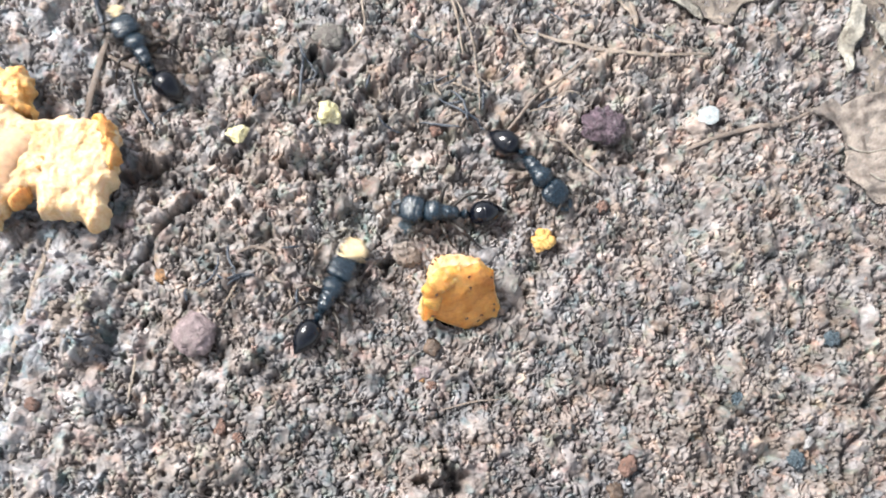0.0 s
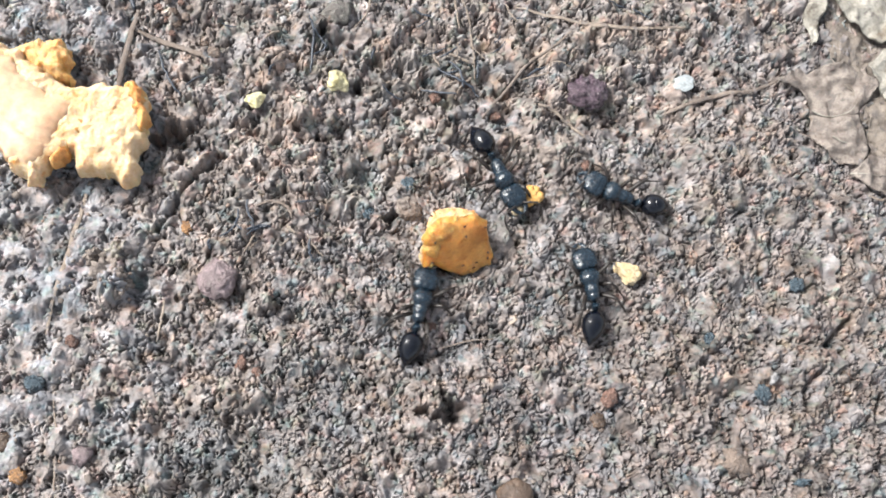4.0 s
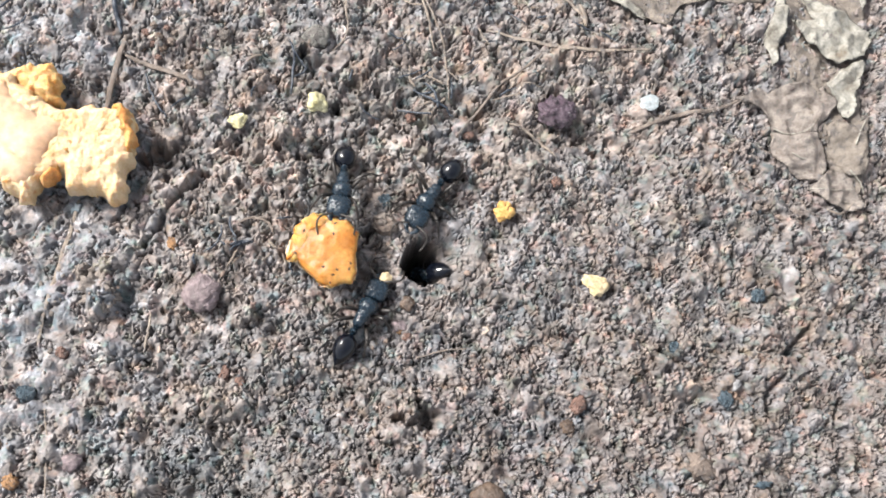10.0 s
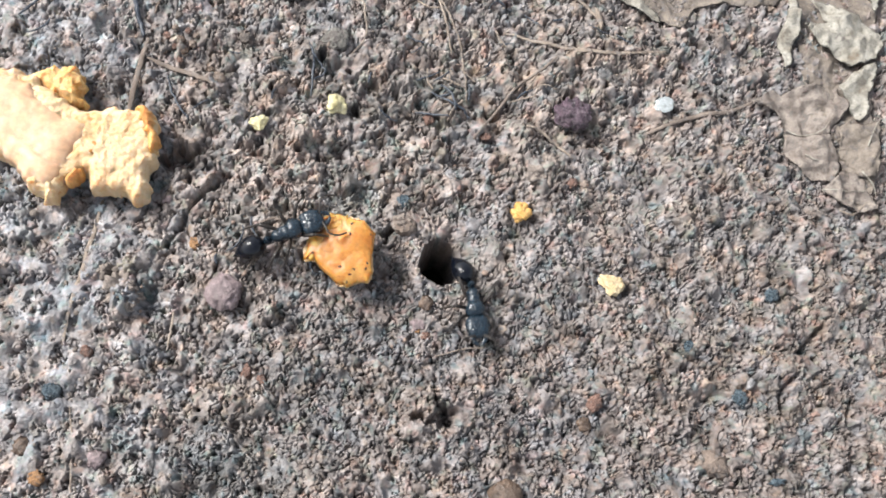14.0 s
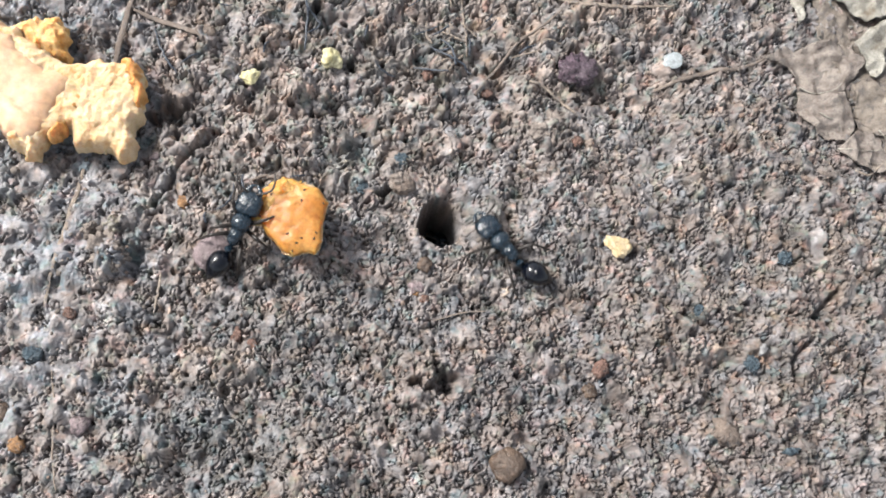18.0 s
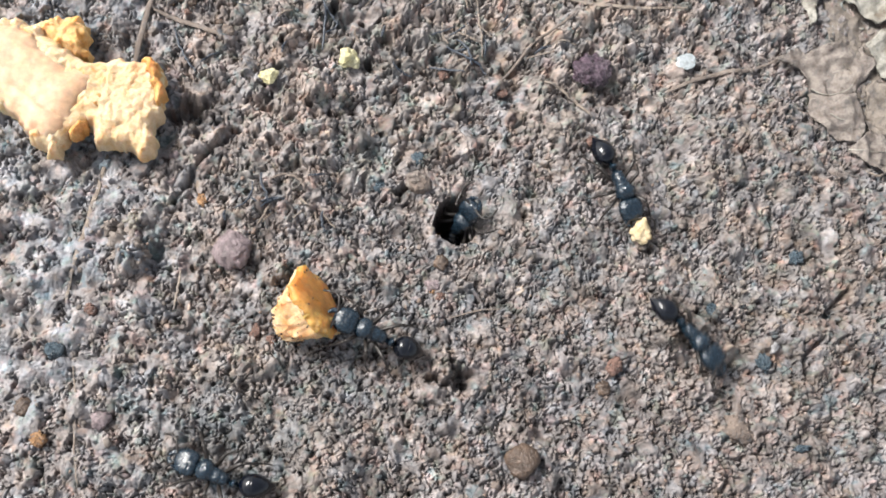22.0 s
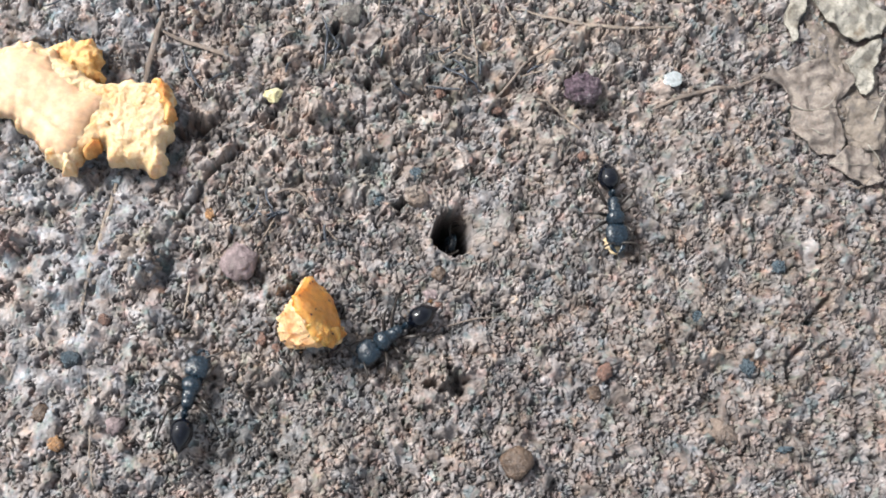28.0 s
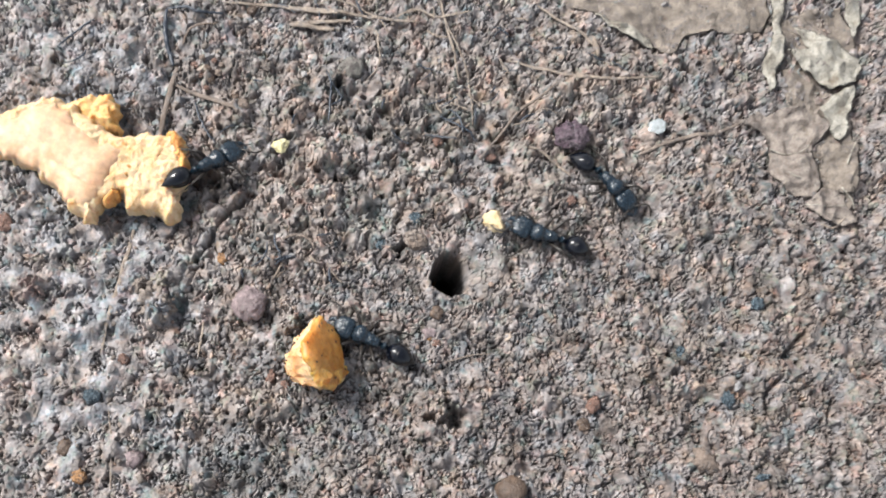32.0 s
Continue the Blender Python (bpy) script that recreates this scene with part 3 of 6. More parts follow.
# Patches of rosy, rusty, teal and whitish earth.
for amount, shade in ((1.5, (1.15, 0.96, 0.94)), (1.3, (1.1, 0.99, 0.84)), (1.5, (0.7, 0.94, 0.99)), (1.6, (0.86, 1.0, 0.92)), (0.6, (1.22, 0.86, 0.7)), (0.8, (1.3, 1.3, 1.3)), (1.5, (0.6, 0.6, 0.6)), (1.2, (0.62, 0.66, 0.68))):
    patch = np.clip(0.8 * band(4.5) + 0.55 * band(1.5) - 1.0, 0, 1) * 0.5 * amount
    tint *= 1 + (np.array(shade) - 1) * patch[..., None]
SHADES = np.array([[1, 1, 1]] * 10 + [[1.18, 1.17, 1.16], [0.7, 0.69, 0.68], [1.15, 0.95, 0.88], [0.55, 0.68, 0.74], [1.4, 1.4, 1.41], [1.12, 0.9, 0.82], [0.7, 0.85, 0.88], [0.5, 0.5, 0.5], [1.2, 1.1, 0.95]])
count = 2600
gxs, gys = rng.uniform(-68.5, 69.5, count), rng.uniform(-38.5, 48.5, count)
radii = np.clip(rng.lognormal(math.log(0.46), 0.4, count), 0.22, 1.5)
turns, longs, lifts = rng.uniform(0, math.pi, count), rng.uniform(0.62, 1.0, count), rng.normal(-0.02, 0.14, count)
tones, shades = rng.normal(1.0, 0.15, count), rng.integers(0, len(SHADES), count)
for x, y, r, turn, long, lift, tone, shade in zip(gxs, gys, radii, turns, longs, lifts, tones, shades):
    i0, i1 = max(int((y - r - SOUTH) / STEP), 0), min(int((y + r - SOUTH) / STEP) + 2, NY)
    j0, j1 = max(int((x - r - WEST) / STEP), 0), min(int((x + r - WEST) / STEP) + 2, NX)
    mi, mj = min(int((y - SOUTH) / STEP), NY - 1), min(int((x - WEST) / STEP), NX - 1)
    if i1 <= i0 or j1 <= j0:
        continue
    dx, dy = FXX[i0:i1, j0:j1] + WARP_X[i0:i1, j0:j1] * r - x, FYY[i0:i1, j0:j1] + WARP_Y[i0:i1, j0:j1] * r - y
    u, v = dx * math.cos(turn) + dy * math.sin(turn), (dy * math.cos(turn) - dx * math.sin(turn)) / long
    d = (u * u + v * v) / (r * r)
    z = soft[mi, mj] + lift + r * (0.85 * np.sqrt(np.clip(1 - d, 0, 1)) - 0.35)
    higher = (d < 1) & (z > height[i0:i1, j0:j1])
    height[i0:i1, j0:j1][higher] = z[higher] + 0.6 * (soft[i0:i1, j0:j1][higher] - soft[mi, mj])
    local = tint[mi, mj] * tone * SHADES[shade]
    tint[i0:i1, j0:j1][higher] = 0.3 * tint[i0:i1, j0:j1][higher] + 0.7 * local
height += 0.02 * band(0.7, 0.3)
far = hole_distance(FXX, FYY)
funnel = np.exp(-((np.hypot(FXX - HOLE.x - 2.2, (FYY - HOLE.y - 0.8)) / 4.2) ** 2))
height = height * (1 - 0.55 * funnel) - 1.1 * funnel
round_hole = np.arctan2(FYY - HOLE.y, FXX - HOLE.x)
gentle = np.maximum(np.cos(round_hole - 0.25), 0)  # one side slopes in gently
sink = np.clip((HOLE_R - 0.3 * gentle + 0.1 * WARP_X - far) / (0.8 + 0.5 * gentle), 0, 1)
height -= 13.5 * sink**0.9 + (0.35 + 2.6 * gentle) * np.clip((5.4 - far) / 3.4, 0, 1) ** 1.6
tint += (np.array([0.21, 0.196, 0.187]) - tint) * (0.5 * np.exp(-((np.hypot(FXX - HOLE.x - 5.0, FYY - HOLE.y + 0.4) / 2.6) ** 2)))[..., None]
tint *= 1 - np.array([0.1, 0.105, 0.1]) * np.clip(spot(44, -24, 34, 30) + 0.6 * spot(14, -26, 18, 12) + 0.5 * spot(52, 12, 16, 16), 0, 1)[..., None]  # darker towards the right and lower right
tint = np.clip(tint, 0.02, 0.7)
from_smooth = wide - 1.1 * funnel


def ground(x, y):
    """The soil's smoothed height in mm."""
    i, j = min(max(int((y - SOUTH) / STEP), 0), NY - 1), min(max(int((x - WEST) / STEP), 0), NX - 1)
    return float(from_smooth[i, j])


def surface(x, y):
    """The soil's own height in mm, at the grain."""
    i, j = min(max(int((y - SOUTH) / STEP), 0), NY - 1), min(max(int((x - WEST) / STEP), 0), NX - 1)
    return float(height[i, j])


def cover(x, y, r=0.9):
    """The highest soil near a place, for what lies on top of it."""
    return max(surface(x + a * r, y + b * r) for a in (-1, 0, 1) for b in (-1, 0, 1))


def low_pass(field, length):
    k = np.hypot(np.fft.fftfreq(NY, STEP)[:, None], np.fft.rfftfreq(NX, STEP)[None])
    return np.fft.irfft2(np.fft.rfft2(field) * np.exp(-((k * length) ** 2)), (NY, NX))


BLANKET = low_pass(np.maximum(height, -4), 2.6)


def drape(x, y):
    """The height at which a leaf lies over the soil's grain."""
    i, j = min(max(int((y - SOUTH) / STEP), 0), NY - 1), min(max(int((x - WEST) / STEP), 0), NX - 1)
    return float(BLANKET[i, j]) + 0.4


def build_ground():
    rings = [STEP * 1.33**k for k in range(1, 46)]
    grow = np.cumsum(rings)
    ax = np.concatenate([fx[0] - grow[::-1], fx, fx[-1] + grow])
    ay = np.concatenate([fy[0] - grow[::-1], fy, fy[-1] + grow])
    g = len(grow)
    out_x = np.maximum(np.maximum(fx[0] - ax, ax - fx[-1]), 0)[None]
    out_y = np.maximum(np.maximum(fy[0] - ay, ay - fy[-1]), 0)[:, None]
    keep = np.exp(-np.hypot(out_x, out_y) / 6.0)
    z = np.pad(height, g, mode="edge") * keep
    even = tint.mean(axis=(0, 1)) * 0.85
    col = even + (np.pad(tint, ((g, g), (g, g), (0, 0)), mode="edge") - even) * keep[..., None]
    X, Y = np.meshgrid(ax, ay)
    co = np.stack([X, Y, z], -1).reshape(-1, 3) * MM
    w, h = len(ax), len(ay)
    idx = np.arange(w * h).reshape(h, w)
    quads = np.stack([idx[:-1, :-1], idx[:-1, 1:], idx[1:, 1:], idx[1:, :-1]], -1).reshape(-1, 4)
    open_faces = (np.maximum.reduce([z[:-1, :-1], z[1:, 1:], z[1:, :-1], z[:-1, 1:]]) < -13.0).reshape(-1)
    quads = quads[~open_faces]
    me = bpy.data.meshes.new("ground")
    me.vertices.add(len(co))
    me.vertices.foreach_set("co", co.ravel())
    me.loops.add(len(quads) * 4)
    me.loops.foreach_set("vertex_index", quads.ravel())
    me.polygons.add(len(quads))
    me.polygons.foreach_set("loop_start", np.arange(len(quads)) * 4)
    me.update(calc_edges=True)
    a = me.color_attributes.new("tint", "FLOAT_COLOR", "POINT")
    rgba = np.concatenate([col, np.ones((*col.shape[:2], 1))], -1).astype(np.float32)
    a.data.foreach_set("color", rgba.ravel())
    me.materials.append(SOIL)
    me.shade_smooth()
    tagged(new("ground", me), "damp grey-brown granular soil with a small nest hole", "soil", kind="structure")


def build_nest():
    """The hollow under the hole, where ants wait out of sight."""
    rows = [(2.4, -12.2), (2.7, -13.2), (6, -14.6), (16, -16), (24, -20), (25, -24), (20, -27), (8, -28), (0.2, -28.2)]
    verts, faces, sides = [], [], 32
    for k, (r, z) in enumerate(rows):
        for s in range(sides):
            a = 2 * math.pi * s / sides
            u = r * (1 + 0.06 * math.sin(3 * a + k))
            verts.append((HOLE.x + u * math.cos(a), HOLE.y + u * math.sin(a), z))
    for k in range(len(rows) - 1):
        for s in range(sides):
            j = (s + 1) % sides
            faces.append((k * sides + s, k * sides + j, (k + 1) * sides + j, (k + 1) * sides + s))
    tagged(new("nest_hollow", mesh_of("nest_hollow", verts, faces, NEST)), "dark earthen hollow under the nest hole", "nest", kind="structure")


build_ground()
build_nest()


# ---- food ----
def build_cake():
    cake = thing("cake_piece", "broken cream-yellow cake piece with smooth peach crust on soil", "cake")
    outline = ragged([(-66.5, 15.9), (-66.1, 19.3), (-62.3, 21.2), (-60.1, 22.3), (-57.2, 22.6), (-55.3, 22), (-52.3, 20.1), (-49.6, 18.2), (-48, 17.2), (-45.1, 18.2), (-42.9, 17.3), (-40.7, 18.2), (-38.7, 15.8), (-38.6, 13), (-39.4, 9), (-39.4, 5.1), (-40.8, 4.6), (-43.1, 5.8), (-46, 6.3), (-47.4, 8.8), (-49.3, 7), (-50.6, 4.9), (-52.4, 4.7), (-53.2, 6), (-54.7, 7.1), (-57.1, 10.2), (-60.2, 12.5), (-63.8, 13.5)], 0.35, 1.0, 3)
    gold = ragged([(-56.1, 22.2), (-52.7, 23.5), (-51.2, 23.6), (-49.3, 23.2), (-48.4, 21.6), (-48.1, 17.5), (-49.7, 17.5), (-52.7, 19)], 0.5, 0.8, 5)
    crust = ragged([(-65.8, 15.7), (-65.4, 18.5), (-61.7, 20.2), (-59.8, 21.3), (-56.5, 21.6), (-55, 20.2), (-53, 18.1), (-50.3, 16.1), (-47.4, 15.6), (-45.5, 14.3), (-47.6, 12.7), (-48.6, 11.1), (-49.2, 9.1), (-50.9, 6.7), (-52.8, 6.1), (-54.5, 7.1), (-56.8, 10), (-59.8, 12.3), (-63.3, 13.4)], 0.6, 0.7, 9)

    def knobs(x, y, s):
        v = abs(wave(x, y, 2.6, 1 + s)) * 0.55 + abs(wave(x, y, 1.2, 4 + s)) * 0.4 + abs(wave(x, y, 0.55, 9 + s)) * 0.32 + 0.35 * wave(x, y, 3.6, 8 + s)
        return v

    def round_off(e, r):
        e = min(e / r, 1.0)
        return math.sqrt(max(1 - (1 - e) ** 2, 0))

    def body_top(x, y, e):
        return 1.0 + 3.1 * round_off(e, 1.3) + (knobs(x, y, 0) - 0.3) * min(e * 1.2, 1)

    tear = [(q.x, q.y) for q in spline([(x, y, 0) for x, y in [(-56.8, 13.3), (-54.6, 11.9), (-52.5, 10.2), (-50.3, 9.1), (-48.4, 8.3)]], 10)]  # a crack across the crust

    def crust_top(x, y, e):
        gap = min(math.hypot(x - a, y - b) for a, b in tear) + 0.15 * wave(x, y, 0.6, 3)
        return 3.0 + 1.8 * round_off(e, 3.0) + 0.25 * wave(x, y, 7.0, 2) + 0.05 * wave(x, y, 1.2, 6) - 0.35 * math.exp(-((gap / 0.22) ** 2))

    def gold_top(x, y, e):
        return 0.7 + 2.2 * round_off(e, 1.6) + knobs(x, y, 3) * min(e, 1) * 1.1

    lift = 0.2
    part("crumb", mesh_of("crumb", *crumple(slab(outline, 0.2, body_top, lambda x, y, e: 0.2), 0.24, 3, 0.1), CAKE_CRUMB), cake, "crumbly cream-yellow crumb", (0, 0, lift))
    for seed, spot_line in ((11, [(-41.4, 17.3), (-40, 17.7), (-38.7, 15.6), (-38.5, 12.8), (-39, 10.8), (-39.8, 11.6), (-40.4, 13.6), (-41.1, 15.6)]), (13, [(-47.7, 10), (-47.2, 8.8), (-48.2, 7.3), (-49.3, 6.5), (-50, 7.2), (-49.1, 8.8)]), (17, [(-47.1, 12.7), (-46.2, 13.1), (-45.8, 11.8), (-46.5, 10.4), (-47.4, 10.9)])):
        edge = ragged(spot_line, 0.35, 0.9, seed)
        part("browned_edge", mesh_of("browned_edge", *crumple(slab(edge, 0.2, lambda x, y, e: 2.3 + 2.4 * round_off(e, 1.0) + 0.6 * knobs(x, y, 5), lambda x, y, e: 1.4), 0.25, seed), CAKE_BROWN), cake, "orange-brown browned crumb", (0, 0, lift))
    part("crust", mesh_of("crust", *crumple(slab(crust, 0.3, crust_top, lambda x, y, e: 2.8), 0.07, 4), CAKE_CRUST), cake, "smooth peach-coloured crust", (0, 0, lift))
    part("golden_edge", mesh_of("golden_edge", *crumple(slab(gold, 0.2, gold_top, lambda x, y, e: 0.2), 0.42, 7, 0.1), CAKE_GOLD), cake, "golden browned crumb edge", (0, 0, lift))


def build_food():
    """The chunk that the ants drag: skin side up when its pose is upright; its origin is its middle."""
    chunk = thing("food_chunk", "orange cake chunk with smooth skin and dark flecks near ants", "food crumb")
    outline = ragged(rounded([(-5.19, -1.04), (-4.84, 1.04), (-3.29, 4.15), (-1.56, 5.02), (1.21, 4.67), (3.29, 3.63), (4.08, 2.77), (3.91, 0.69), (3.56, -1.38), (4.12, -2.77), (3.36, -4.08), (0.86, -4.77), (-0.86, -4.15), (-2.25, -2.77), (-3.29, -1.38)], 1), 0.4, 0.55, 2)

    def dome(e, r):
        e = min(e / r, 1.0)
        return math.sqrt(max(1 - (1 - e) ** 2, 0))

    def skin(x, y, e):
        return 1.5 + 0.25 * dome(e, 0.6) + 0.75 * dome(e, 3.0) + 0.3 * wave(x, y, 3.4, 4) + 0.07 * wave(x, y, 1.1, 2)

    def seam(x, y, e):
        return 1.3

    def low(x, y, e):
        u = min(e / 3.0, 1.0)
        return 1.45 - 5.6 * (1 - (1 - u) ** 1.9)

    part("skin", mesh_of("skin", *crumple(slab(outline, 0.2, skin, seam), 0.10, 2), FOOD_SKIN), chunk, "smooth orange skin")
    corner = ragged([(-4.95, 0.35), (-4.32, 1.73), (-3.29, 3.98), (-1.56, 4.95), (0.86, 4.67), (1.21, 3.63), (0.17, 2.25), (-1.21, 1.73), (-2.08, 0.35), (-2.59, -1.21), (-3.98, -1.21)], 0.35, 0.8, 8)
    part("broken_corner", mesh_of("broken_corner", *crumple(slab(corner, 0.17, lambda x, y, e: 1.4 + 1.0 * dome(e, 1.6) + 0.3 * abs(wave(x, y, 1.2, 5)), seam), 0.16, 9), FOOD_CORNER), chunk, "yellow broken crumb on the skin")
    part("crumb", mesh_of("crumb", *crumple(slab(ragged(rounded([(0.95 * x, 0.95 * y) for x, y in [(-5.19, -1.04), (-4.84, 1.04), (-3.29, 4.15), (-1.56, 5.02), (1.21, 4.67), (3.29, 3.63), (4.08, 2.77), (3.91, 0.69), (3.56, -1.38), (4.12, -2.77), (3.36, -4.08), (0.86, -4.77), (-0.86, -4.15), (-2.25, -2.77), (-3.29, -1.38)]], 2), 0.4, 0.25, 6), 0.17, seam, low), 0.5, 5), FOOD_CRUMB), chunk, "crumbly yellow underside")
    fleck = lump("fleck", FOOD_FLECK, (0.24, 0.17, 0.1), 4, 0.4, 1)
    dice = random.Random(5)
    for _ in range(16):
        x, y = dice.uniform(-4, 4), dice.uniform(-4.2, 4.2)
        ok, e, _ = inside(np.array([x]), np.array([y]), outline)
        if ok[0] and e[0] > 0.4:
            f = part("fleck", fleck, chunk, "", (x, y, skin(x, y, float(e[0])) + 0.0))
            f.rotation_euler = (0, 0, dice.uniform(0, 6))
    for _ in range(70):
        x, y = dice.uniform(-4, 4), dice.uniform(-4.2, 4.2)
        ok, e, _ = inside(np.array([x]), np.array([y]), outline)
        if ok[0] and e[0] > 0.6:
            f = part("fleck", fleck, chunk, "", (x, y, low(x, y, float(e[0])) - 0.22))
            f.rotation_euler = (dice.uniform(0, 6), dice.uniform(0, 6), 0)
    return chunk


def knobbed(knobs, sub, seed, rough=0.06):
    """One skin over knobs stuck together round the origin: (centre, radius) each."""
    v, fc = BALLS[sub]
    off, verts = Vector((seed * 2.1, seed * 0.7, 3.0)), []
    for q in v:
        p, d = Vector(q), 0.0
        for c, r in knobs:
            along = p.dot(c)
            left = along * along - c.length_squared + r * r
            if left > 0:
                d = max(d, along + math.sqrt(left))
        verts.append(p * d * (1 + rough * noise.noise(p * 3 + off) + 0.6 * rough * noise.noise(p * 8 + off)))
    return verts, fc


def build_crumb(name, label, mat, size, seed, lobes, core):
    """A small crumb of knobs; its origin is at its foot."""
    dice = random.Random(seed)
    knobs = [(Vector((0, 0, 0)), core * size)]
    for k in range(lobes):
        a, out = 2 * math.pi * k / lobes + dice.uniform(-0.3, 0.3), dice.uniform(0.5, 0.75) * size
        knobs.append((Vector((out * math.cos(a), 0.88 * out * math.sin(a), dice.uniform(-0.15, 0.15) * size)), dice.uniform(0.34, 0.5) * size))
    verts, fc = knobbed(knobs, 5, seed, 0.14)
    return tagged(new(name, mesh_of(name, [(p.x, p.y, p.z * 0.8 + 0.5 * size) for p in verts], fc, mat)), label, "crumb", "crumbs of cake")


def build_chip(name, label, mat, size, seed):
    """A small broken piece of cake with flat torn sides; its origin is at its foot."""
    dice = random.Random(seed)
    cuts = [(Vector((dice.gauss(0, 1), dice.gauss(0, 1), dice.gauss(0, 0.8))).normalized(), dice.uniform(0.6, 0.95)) for _ in range(11)]
    v, fc = BALLS[4]
    off, verts = Vector((seed, seed * 0.7, 2.0)), []
    for q in v:
        p = Vector(q)
        d = min([1.2] + [h / max(p.dot(c), 1e-3) for c, h in cuts if p.dot(c) > 0.1])
        d *= size * (1 + 0.22 * noise.noise(p * 2.4 + off) + 0.14 * noise.noise(p * 6 + off))
        verts.append((p.x * d, p.y * d, 0.4 * size + p.z * d * 0.6))
    return tagged(new(name, mesh_of(name, verts, fc, mat)), label, "crumb", "crumbs of cake")


build_cake()
FOOD = build_food()
CRUMB_STAR = build_crumb("crumb", "small knobbly orange-yellow crumb near the nest hole", ORANGE, 1.45, 3, 6, 0.55)
CRUMB_FAR = build_chip("crumb", "small pale yellow crumb on open soil", YELLOW, 1.6, 8)
CRUMB_TOP = build_chip("crumb", "small lemon-yellow crumb among soil clods", LEMON, 1.55, 12)
CRUMB_SIDE = build_chip("crumb", "tiny lemon-yellow crumb among soil clods", LEMON, 1.1, 15)
CRUMB_HELD = build_chip("crumb", "tiny orange crumb held in an ant's jaws", YELLOW, 0.95, 19)
CRUMB_SIDE.location = (-0.0258, 0.0165, (ground(-25.8, 16.5) + 0.3) * MM)

# ---- ants ----
HIPS = {"front": (1.35, 0.62, 1.5), "middle": (0.25, 0.6, 1.45), "hind": (-0.85, 0.55, 1.4)}
KNEES = {
    "front": [(0, 0, 0), (0.35, 0.55, 0.05), (1.2, 1.5, 0.85), (1.7, 1.9, 1.0)],
    "middle": [(0, 0, 0), (0.0, 0.6, 0.0), (-0.25, 1.7, 0.9), (-0.4, 2.2, 1.0)],
    "hind": [(0, 0, 0), (-0.35, 0.55, 0.05), (-1.3, 1.5, 0.9), (-1.9, 2.0, 1.05)],
}
SHINS = {
    "front": [(1.7, 1.9, 1.0), (2.3, 2.4, 0.2), (2.9, 2.8, -0.85), (3.3, 2.95, -1.35), (3.9, 3.0, -1.48)],
    "middle": [(-0.4, 2.2, 1.0), (-0.9, 2.8, 0.1), (-1.4, 3.3, -0.9), (-1.9, 3.6, -1.35), (-2.4, 3.75, -1.45)],
    "hind": [(-1.9, 2.0, 1.05), (-2.9, 2.5, 0.2), (-3.8, 2.95, -0.8), (-4.5, 3.2, -1.25), (-5.1, 3.3, -1.4)],
}


